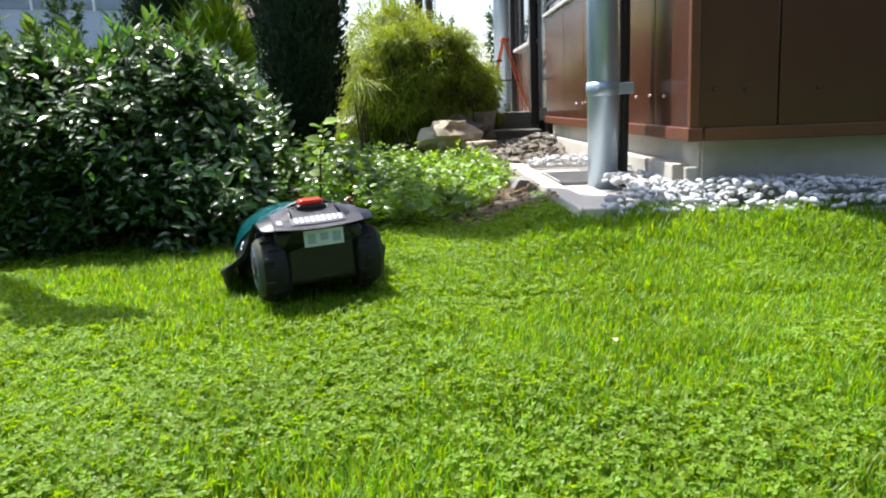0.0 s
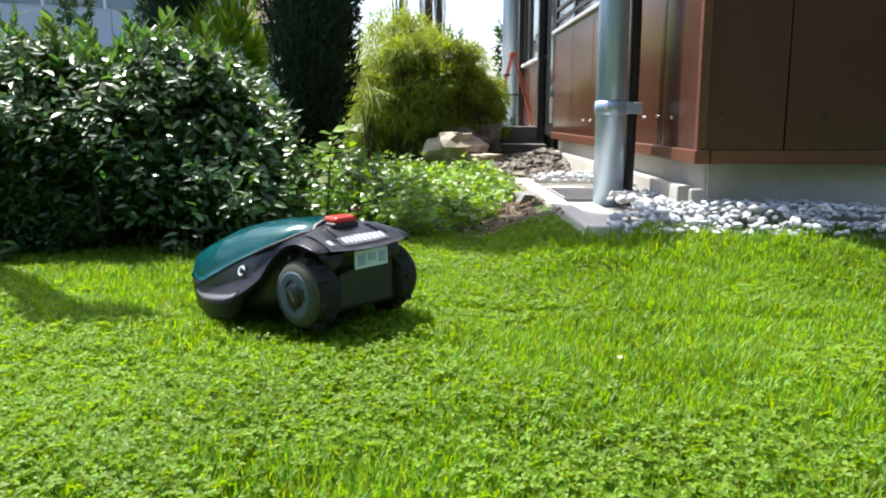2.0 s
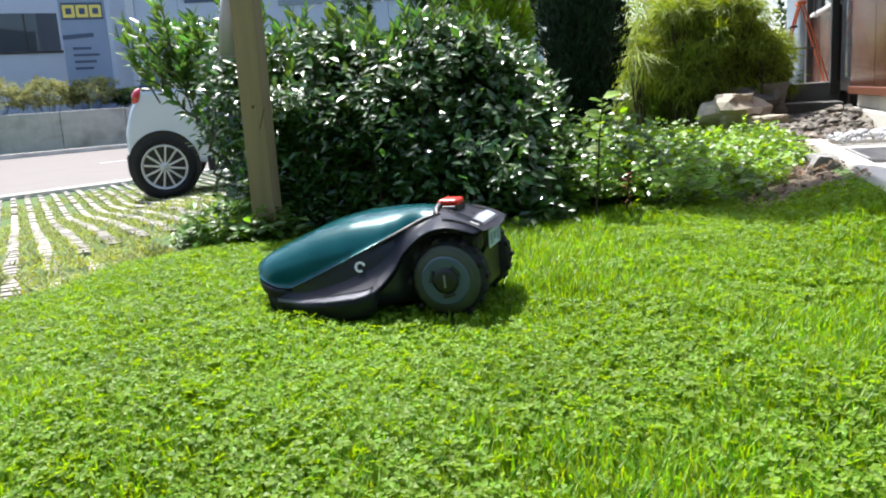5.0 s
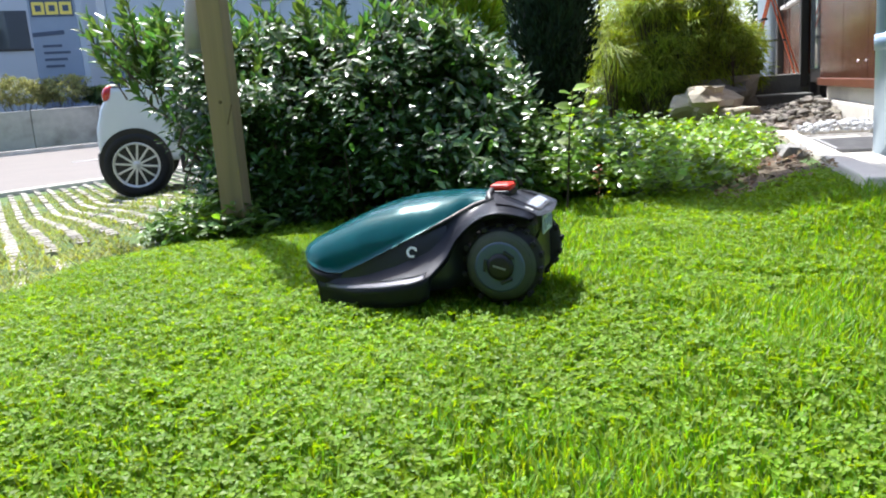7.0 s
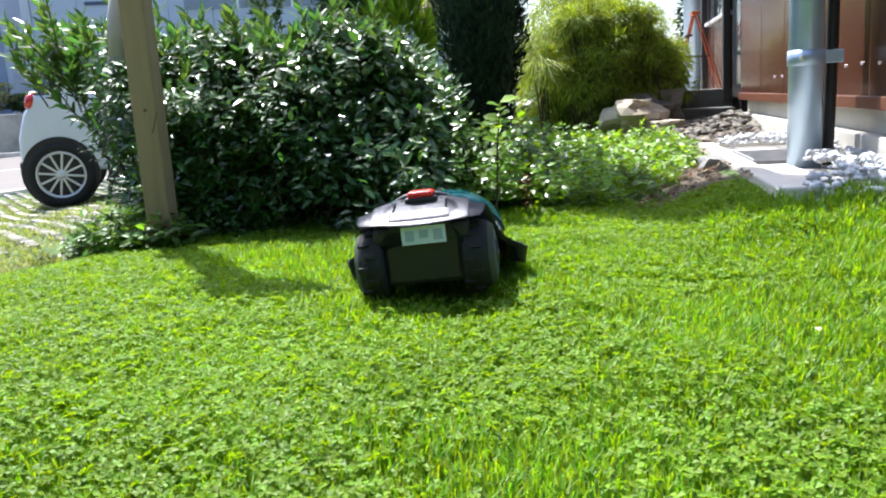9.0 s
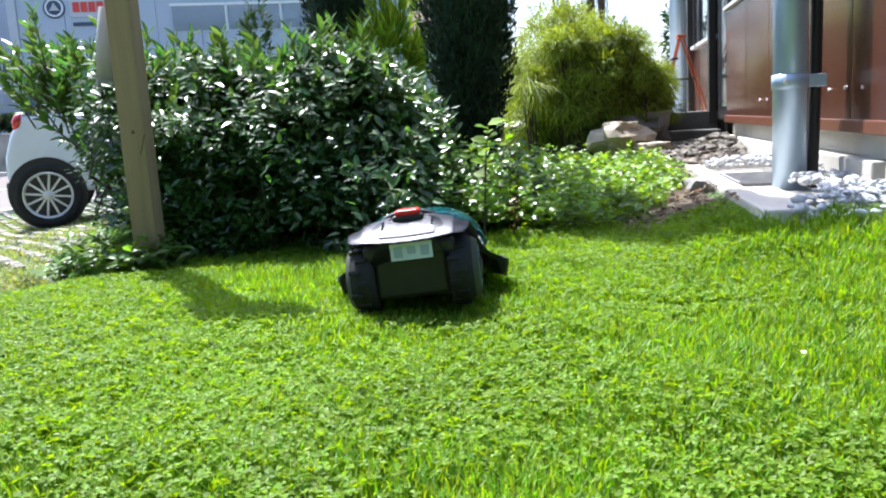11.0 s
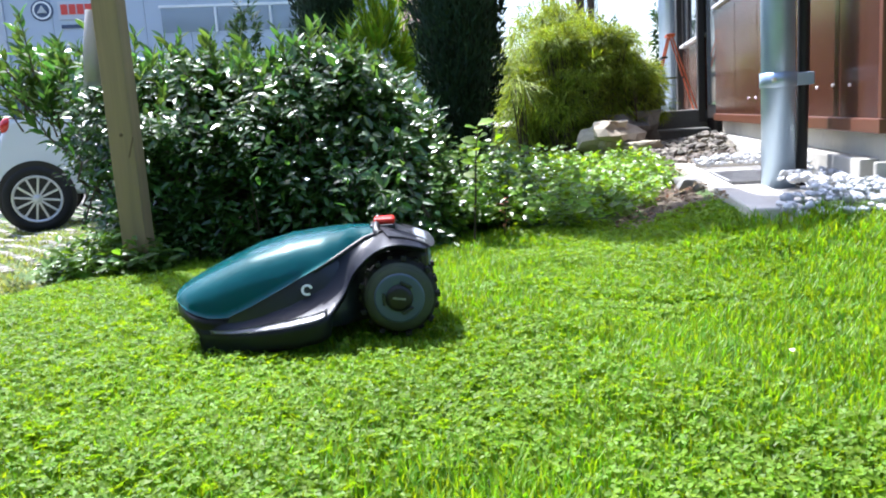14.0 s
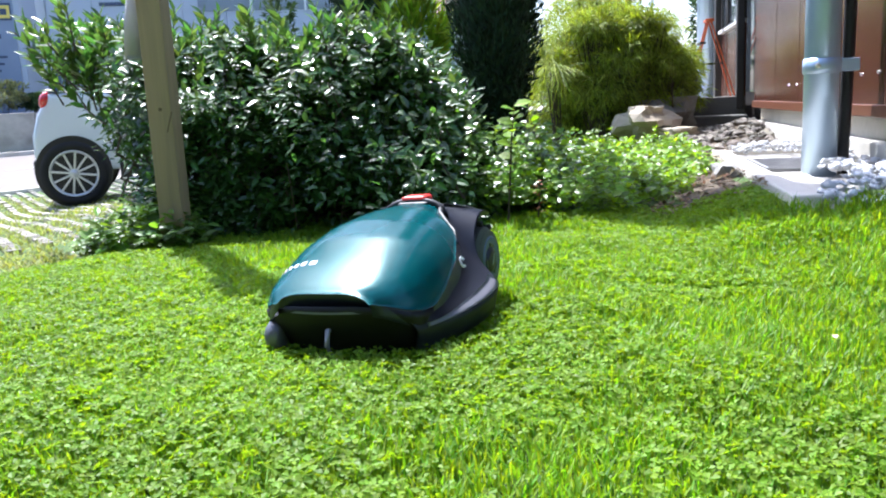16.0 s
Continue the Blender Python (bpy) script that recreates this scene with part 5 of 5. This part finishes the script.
# side panel sections from the nose back: upper edge, middle, outer edge
SIDE = (((0.405, 0.125, 0.088), (0.40, 0.140, 0.065), (0.385, 0.150, 0.034)),
        ((0.33, 0.150, 0.066), (0.325, 0.158, 0.054), (0.318, 0.173, 0.035)),
        ((0.26, 0.148, 0.088), (0.26, 0.152, 0.060), (0.25, 0.199, 0.041)),
        ((0.18, 0.138, 0.122), (0.18, 0.148, 0.075), (0.17, 0.217, 0.050)),
        ((0.10, 0.118, 0.160), (0.115, 0.140, 0.095), (0.108, 0.213, 0.063)),
        ((0.06, 0.100, 0.178), (0.08, 0.132, 0.125), (0.073, 0.168, 0.098)),
        ((0.03, 0.085, 0.190), (0.042, 0.122, 0.165), (0.050, 0.150, 0.138)),
        ((0.0, 0.065, 0.201), (0.0, 0.110, 0.190), (0.008, 0.143, 0.174)),
        ((-0.03, 0.055, 0.207), (-0.03, 0.102, 0.197), (-0.036, 0.141, 0.186)),
        ((-0.07, 0.055, 0.194), (-0.075, 0.100, 0.190), (-0.080, 0.138, 0.178)),
        ((-0.115, 0.055, 0.168), (-0.108, 0.100, 0.173), (-0.094, 0.132, 0.172)))


def side_point(u, v, s):
    """u from the nose to the tail, v from the seam (0) to the outer edge (1) and round its lip (1.25)."""
    k = min(max(u, 0.0), 1.0) * (len(SIDE) - 1)
    i = min(int(k), len(SIDE) - 2)
    f = k - i
    rows = [SIDE[min(max(j, 0), len(SIDE) - 1)] for j in (i - 1, i, i + 1, i + 2)]
    a, c, b = (0.5 * (2 * Vector(rows[1][n]) + (Vector(rows[2][n]) - Vector(rows[0][n])) * f
                      + (2 * Vector(rows[0][n]) - 5 * Vector(rows[1][n]) + 4 * Vector(rows[2][n]) - Vector(rows[3][n])) * f * f
                      + (3 * Vector(rows[1][n]) - Vector(rows[0][n]) - 3 * Vector(rows[2][n]) + Vector(rows[3][n])) * f ** 3) for n in range(3))
    w = min(v, 1.0)
    p = a * (1 - w) ** 2 + c * 2 * w * (1 - w) + b * w * w
    if v > 1.0:
        drop = 0.042 if k < 4.3 else 0.010
        p = p + Vector((0, -0.010, -drop)) * ((v - 1.0) / 0.25)
    return Vector((p.x, s * p.y, p.z))


def build_wheel(mower, side):
    spot = pose(-0.036, side * 0.112, 0.080)
    turn = pose(0, 0, 0, 0, 0, 180 if side > 0 else 0)
    tyre = lathe(bmesh.new(), ((0.048, -0.038), (0.064, -0.035), (0.074, -0.018), (0.0785, -0.008), (0.079, 0.02), (0.073, 0.028), (0.045, 0.028)), 36, turn)
    wheel = part("wheel", tyre, RUBBER, mower, "black knobbly tyre on a blue-grey wheel", smooth=True)
    wheel.matrix_basis = spot
    for k in range(18):
        lug = box(bmesh.new(), 0.074, 0.0835, -0.012 if k % 2 else 0.003, 0.012 if k % 2 else 0.027, -0.0055, 0.0055, 0.0015, pose(0, 0, 0, 0, k * 20, 0))
        part("tread_lug", lug, RUBBER, wheel)
    part("mud_ring", lathe(bmesh.new(), ((0.049, -0.039), (0.062, -0.0375), (0.0705, -0.0265)), 36, turn), WHEELRING, wheel, smooth=True)
    part("wheel_disc", lathe(bmesh.new(), ((0.0, -0.034), (0.02, -0.035), (0.046, -0.041), (0.051, -0.039), (0.053, -0.028)), 36, turn), HUBGREY, wheel, smooth=True)
    for k in range(3):
        part("disc_slot", box(bmesh.new(), 0.027, 0.034, -0.0415, -0.0375, -0.013, 0.013, 0.002, turn @ pose(0, 0, 0, 0, k * 120 + 40, 0)), NAVY, wheel)
    part("hub_cap", lathe(bmesh.new(), ((0, -0.044), (0.018, -0.044), (0.026, -0.041), (0.028, -0.034)), 28, turn), BLACK, wheel, smooth=True)
    part("cap_mark", box(bmesh.new(), -0.013, 0.013, -0.0455, -0.0442, -0.002, 0.002, 0, turn @ pose(0, 0, 0, 0, 50, 0)), SILVER, wheel)
    return wheel


def build_mower():
    mower = thing("robot_lawn_mower", "teal and dark grey robot lawn mower with a red stop button", "lawn mower")
    body = grid_sheet(bmesh.new(), lambda u, v: shell(-0.10 + 0.540 * u, -1 + 2 * v), 46, 32)
    edge = [e for e in body.edges if e.is_boundary]
    bmesh.ops.holes_fill(body, edges=edge, sides=0)
    part("body_shell", body, NAVY, mower, "dark blue-grey side shell", smooth=True)

    def hood_point(u, v):
        x = -0.02 + 0.464 * u
        return shell(x, hood_edge(x) * (2 * v - 1), 0.0045)

    hood = grid_sheet(bmesh.new(), hood_point, 44, 28)
    bmesh.ops.solidify(hood, geom=hood.faces[:], thickness=-0.002)
    part("hood", hood, GREENPAINT, mower, "glossy metallic teal hood", smooth=True)

    for k in range(6):
        b = grid_sheet(bmesh.new(), lambda u, v: shell(0.352 + 0.012 * u, -0.50 + 0.075 * k + 0.045 * v, 0.0055), 2, 2)
        part("hood_mark", b, WHITE, mower, "small illegible white print")
    # front bumper under the hood
    bump = bmesh.new()

    def bumper_point(u, v):
        a = (u - 0.5) * math.pi
        rim = curve_at(0.315 + 0.132 * max(math.cos(a), 1e-6) ** 0.5, EDGE_Z) - 0.006
        return Vector((0.315 + 0.132 * max(math.cos(a), 1e-6) ** 0.5, 0.158 * math.sin(a), -0.010 + (rim + 0.014) * v)) + Vector((-0.055 * (1 - v) ** 1.4, 0, 0))
    grid_sheet(bump, bumper_point, 30, 6)
    bmesh.ops.solidify(bump, geom=bump.faces[:], thickness=0.006)
    part("front_bumper", bump, BLACK, mower, "black front bumper", smooth=True)
    slot = grid_sheet(bmesh.new(), lambda u, v: Vector((0.446 - 0.014 * (2 * u - 1) ** 2, -0.085 + 0.17 * u, 0.078 + 0.004 * v)), 12, 1)
    bmesh.ops.solidify(slot, geom=slot.faces[:], thickness=0.002)
    part("bumper_strip", slot, SILVER, mower)
    part("charging_contact", tube(bmesh.new(), [(0.405, 0.0, 0.05), (0.435, 0.0, 0.045), (0.442, 0.0, 0.022), (0.428, 0.0, -0.004)], 0.005, 8), SILVER, mower, smooth=True)
    part("front_caster", lathe(bmesh.new(), ((0, -0.016), (0.022, -0.016), (0.03, -0.009), (0.03, 0.009), (0.022, 0.016), (0, 0.016)), 22, pose(0.400, -0.125, 0.026)), GUNMETAL, mower, smooth=True)
    # side panels: one moulding from the seam out to the skirt and up over the wheel
    for s in (-1, 1):
        panel = grid_sheet(bmesh.new(), lambda u, v: side_point(u, v * 1.25, s), 60, 20)
        bmesh.ops.solidify(panel, geom=panel.faces[:], thickness=0.004 * s)
        part("side_panel", panel, SHELLGREY, mower, "dark grey side moulding with wheel arch", smooth=True)
        lip = grid_sheet(bmesh.new(), lambda u, v: side_point(0.05 + 0.36 * u, 0.84 + 0.15 * v - 0.05 * math.sin(u * math.pi) * (1 - v), s) + Vector((0, s * 0.0012, 0.0022)), 26, 3)
        bmesh.ops.solidify(lip, geom=lip.faces[:], thickness=0.0015 * s)
        part("skirt_strip", lip, SILVER, mower, "pale grey side strip", smooth=True)
        p = next(q for q in (shell(0.145, 0.4 + 0.005 * k, 0.0015) for k in range(120)) if q.z < 0.111)
        tr = bmesh.new()
        for k in range(20):
            a0, a1 = -2.2 + k * 5.1 / 20, -2.2 + (k + 1) * 5.1 / 20
            vs = [tr.verts.new((r * math.cos(a), 0, r * math.sin(a))) for r, a in ((0.0068, a0), (0.0115, a0), (0.0115, a1), (0.0068, a1))]
            tr.faces.new(vs)
        bmesh.ops.remove_doubles(tr, verts=tr.verts[:], dist=0.0002)
        bmesh.ops.solidify(tr, geom=tr.faces[:], thickness=0.003)
        bmesh.ops.transform(tr, matrix=pose(0.145, s * (abs(p.y) + 0.003), p.z, s * 20, 0, 0), verts=tr.verts[:])
        part("ring_mark", tr, WHITE, mower, "white ring-shaped mark")

    # rear deck: a visor with a raised middle
    def deck(u, v):
        y = 0.105 * (2 * v - 1)
        q = abs(y) / 0.158
        front_x = 0.012 - 0.05 * q
        back_x = -0.118 + 0.022 * q ** 2
        x = front_x + (back_x - front_x) * u
        crest = 0.216 - 0.026 * u - 0.022 * u * u
        z = crest - (0.030 - 0.042 * u) * q ** 1.6 - 0.014 * max(0, q - 0.88) / 0.12
        return Vector((x, y, z))
    dk = grid_sheet(bmesh.new(), deck, 16, 36)
    bmesh.ops.solidify(dk, geom=dk.faces[:], thickness=0.008)
    deck_ob = part("rear_deck", dk, GUNMETAL, mower, "curved gunmetal rear deck", smooth=True)
    pl = grid_sheet(bmesh.new(), lambda u, v: deck(0.62 + 0.26 * u, 0.19 + 0.62 * v) + Vector((0, 0, 0.0025)), 4, 16)
    bmesh.ops.solidify(pl, geom=pl.faces[:], thickness=0.0015)
    name_plate = part("name_plate", pl, SILVER, deck_ob, "pale maker's plate", smooth=True)
    for k in range(9):
        b = grid_sheet(bmesh.new(), lambda u, v: deck(0.66 + 0.17 * u, 0.225 + 0.062 * k + 0.040 * v) + Vector((0, 0, 0.0035)), 2, 2)
        part("print_bar", b, STICKER, name_plate)
    for v0 in (0.90,):
        b = grid_sheet(bmesh.new(), lambda u, v: deck(0.66 + 0.18 * u, v0 + 0.06 * v) + Vector((0, 0, 0.003)), 2, 2)
        bmesh.ops.solidify(b, geom=b.faces[:], thickness=0.002)
        part("deck_lens", b, WHITE, deck_ob)
    # dark rear box with a sticker
    part("rear_housing", box(bmesh.new(), -0.096, 0.02, -0.086, 0.086, 0.035, 0.168, 0.012), BLACK, mower, "black rear housing")
    part("rear_lip", box(bmesh.new(), -0.1, -0.05, -0.104, 0.104, 0.124, 0.168, 0.014), BLACK, mower)
    st = part("rear_sticker", box(bmesh.new(), -0.105, -0.102, -0.054, 0.040, 0.125, 0.163, 0), STICKER, mower, "pale blue sticker with illegible print")
    for k in range(3):
        part("print_bar", box(bmesh.new(), -0.107, -0.1055, -0.047 + 0.03 * k, -0.028 + 0.03 * k, 0.132 + 0.006 * (k % 2), 0.155), STICKER_INK, st)
    # stop button on its base, with the black seam
    part("button_base", box(bmesh.new(), -0.036, 0.018, -0.036, 0.036, 0.200, 0.2165, 0.006), BLACK, mower, "black button base")
    arch = [shell(0.004, -0.62 + 1.24 * k / 16, 0.009) for k in range(17)]
    part("hood_arch", tube(bmesh.new(), arch, [0.004] + [0.0075] * 15 + [0.004], 8), BLACK, mower, "black arch behind the hood", smooth=True)
    part("stop_button", box(bmesh.new(), -0.036, 0.010, -0.029, 0.029, 0.214, 0.2285, 0.0065), RED, mower, "red stop button", smooth=False)
    for s in (-1, 1):
        pts = [shell(x, s * (hood_edge(x) + 0.02), 0.006) for x in (-0.02, 0.0, 0.03, 0.06, 0.09, 0.13)]
        part("seam_bar", tube(bmesh.new(), pts, [0.006, 0.0065, 0.006, 0.005, 0.004, 0.002], 8), BLACK, mower, smooth=True)
    # the front half is a little shorter than it is drawn
    for ob in list(mower.children):
        for v in ob.data.vertices:
            if v.co.x > 0.16:
                v.co.x = 0.16 + (v.co.x - 0.16) * 0.92
    wheels = {s: build_wheel(mower, s) for s in (-1, 1)}
    return mower, wheels


MOWER_PATH = [  # seconds, x, y, z, heading, pitch, roll
    (0.0, -0.268, 1.975, 0.010, 109.0, 0.6, -2.8),
    (0.5, -0.213, 1.854, 0.014, 102.4, 1.2, -3.2),
    (1.0, -0.186, 1.775, 0.012, 98.2, 1.2, -3.6),
    (1.5, -0.191, 1.785, 0.012, 103.4, 0.6, -3.1),
    (2.0, -0.208, 1.765, 0.010, 135.8, 0.4, -1.8),
    (2.5, -0.212, 1.710, 0.012, 161.8, 1.0, -0.3),
    (3.0, -0.213, 1.701, 0.012, 169.4, 0.5, -0.2),
    (3.5, -0.331, 1.717, 0.009, 176.7, 0.2, -0.3),
    (4.0, -0.476, 1.741, 0.001, 181.2, -0.4, 0.1),
    (4.5, -0.580, 1.707, -0.008, 180.6, 0.4, 0.0),
    (7.0, -0.382, 1.744, 0.000, 177.8, -0.6, -0.2),
    (7.5, -0.395, 1.747, 0.004, 164.4, -0.2, 0.1),
    (8.0, -0.414, 1.807, -0.006, 143.8, -0.1, -1.3),
    (8.5, -0.391, 1.812, -0.000, 109.7, 0.2, -3.2),
    (9.0, -0.377, 1.789, -0.000, 95.5, 0.4, -3.3),
    (11.5, -0.400, 1.897, 0.000, 97.4, -0.4, -4.3),
    (12.0, -0.380, 1.793, -0.001, 100.4, -0.0, -3.9),
    (12.5, -0.382, 1.808, -0.004, 101.3, 0.2, -3.5),
    (13.0, -0.406, 1.817, -0.009, 131.2, -0.1, -2.1),
    (13.5, -0.414, 1.762, -0.001, 163.7, 0.2, -0.7),
    (14.0, -0.425, 1.739, 0.001, 192.5, -0.2, -0.1),
    (14.5, -0.422, 1.718, 0.000, 217.6, 0.0, 0.5),
    (15.0, -0.418, 1.706, -0.003, 240.6, 0.4, 1.0),
    (15.5, -0.430, 1.766, -0.002, 261.5, 0.3, 1.6),
    (16.0, -0.418, 1.742, -0.003, 259.7, 0.4, 2.2),
]


def motions():
    """The mower drives and pivots; its wheels roll."""
    walk(mower, [(t, pose(x, y, z, 0, 0, h) @ pose(0, 0, 0, roll, pitch, 0)) for t, x, y, z, h, pitch, roll in MOWER_PATH])
    ts = [r[0] for r in MOWER_PATH]
    steps = [0.1 * k for k in range(161)]
    xs, ys, hs = (np.interp(steps, ts, [r[i] for r in MOWER_PATH]) for i in (1, 2, 4))
    hs = np.radians(hs)
    ahead = np.diff(xs) * np.cos(hs[:-1]) + np.diff(ys) * np.sin(hs[:-1])
    for s, wheel in wheels.items():
        roll = np.r_[0, np.cumsum((ahead - s * 0.112 * np.diff(hs)) / 0.080)]
        walk(wheel, [(t, pose(-0.036, s * 0.112, 0.080, 0, math.degrees(a), 0)) for t, a in zip(steps[::2], roll[::2])])


build_ground()
build_house()
build_pipe()
# plain dark wall behind the lawn, unseen, added to cut sky fill and deepen shadows
part("wall_south", box(bmesh.new(), -14, 16, -7.3, -7.0, -0.5, 8.0, 0.01), WALLDARK, None, "unseen plain dark wall added to hold back sky light", kind="structure")
build_hedge()
# crown top, out of view, is widened to broaden its shadow on the lawn
build_cypress("cypress", "tall narrow dark-green columnar cypress", -0.545, 3.95, 0.02, 3.3, ((0, 0.05), (0.055, 0.068), (0.121, 0.142), (0.191, 0.205), (0.276, 0.25), (0.40, 0.29), (0.60, 0.33), (0.80, 0.34), (0.93, 0.25), (1, 0.03)), 42000, 3)
build_cypress("cypress", "dark columnar cypress standing further back", -1.5, 5.0, -0.15, 3.0, ((0, 0.06), (0.1, 0.16), (0.45, 0.24), (0.8, 0.17), (1, 0.01)), 20000, 4)
bush = thing("golden_shrub", "spreading golden-green thread-leaf conifer shrub", "shrub")
for k, (c, size, n) in enumerate((((-0.36, 6.6, 0.70), (0.34, 0.3, 0.40), 6500), ((0.02, 6.5, 0.82), (0.30, 0.3, 0.32), 6000), ((0.27, 6.6, 0.74), (0.28, 0.28, 0.28), 5500),
                                  ((0.46, 6.7, 0.58), (0.20, 0.2, 0.22), 3600), ((-0.14, 6.75, 1.06), (0.20, 0.2, 0.22), 3000), ((0.02, 6.75, 0.46), (0.50, 0.25, 0.30), 6000), ((-0.05, 6.5, 0.32), (0.46, 0.15, 0.2), 5000),
                                  ((-0.30, 6.3, 0.60), (0.24, 0.16, 0.17), 2400), ((0.08, 6.2, 0.70), (0.22, 0.16, 0.13), 2400), ((0.38, 6.3, 0.64), (0.20, 0.16, 0.13), 2200), ((-0.12, 6.2, 0.90), (0.20, 0.16, 0.12), 2200), ((0.22, 6.3, 0.92), (0.20, 0.16, 0.12), 2200),
                                  ((0.25, 6.3, 0.44), (0.30, 0.14, 0.2), 3200), ((-0.12, 6.15, 0.50), (0.36, 0.12, 0.2), 3600), ((-0.36, 6.25, 0.32), (0.26, 0.14, 0.22), 2600), ((-0.02, 6.2, 0.28), (0.28, 0.12, 0.16), 2400), ((0.50, 6.55, 0.44), (0.16, 0.14, 0.16), 1600))):
    spray_bush("", "", c, size, n, GOLDEN, 0.085, 0.0075, 0.8 if k < 7 else 0.55, 205 + k, parent=bush, hollow=0.25, flat_base=-0.9 if k > 11 else -0.6)
spray_bush("golden_shrub", "upright yellow-green conifer shrub behind the hedge", (-1.12, 4.75, 0.62), (0.2, 0.2, 0.55), 2500, BAMBOO, 0.14, 0.014, -0.5, 6, flat_base=-0.9)
spray_bush("golden_shrub", "yellow-green upright conifer behind the spreading shrub", (-0.22, 7.6, 0.86), (0.42, 0.4, 0.58), 6000, GOLDEN, 0.085, 0.009, 0.2, 8, flat_base=-0.9)
spray_bush("grass_tussock", "arching long-bladed ornamental grass", (-0.42, 6.1, 0.66), (0.26, 0.2, 0.30), 130, GOLDEN, 0.32, 0.006, 0.5, 7, hollow=0.15, flat_base=-0.4, category="plant")
build_post()
build_cover()
build_back_garden()
build_car()
build_far()
mower, wheels = build_mower()
build_gravel_strip()
build_paving()
build_grass()
motions()
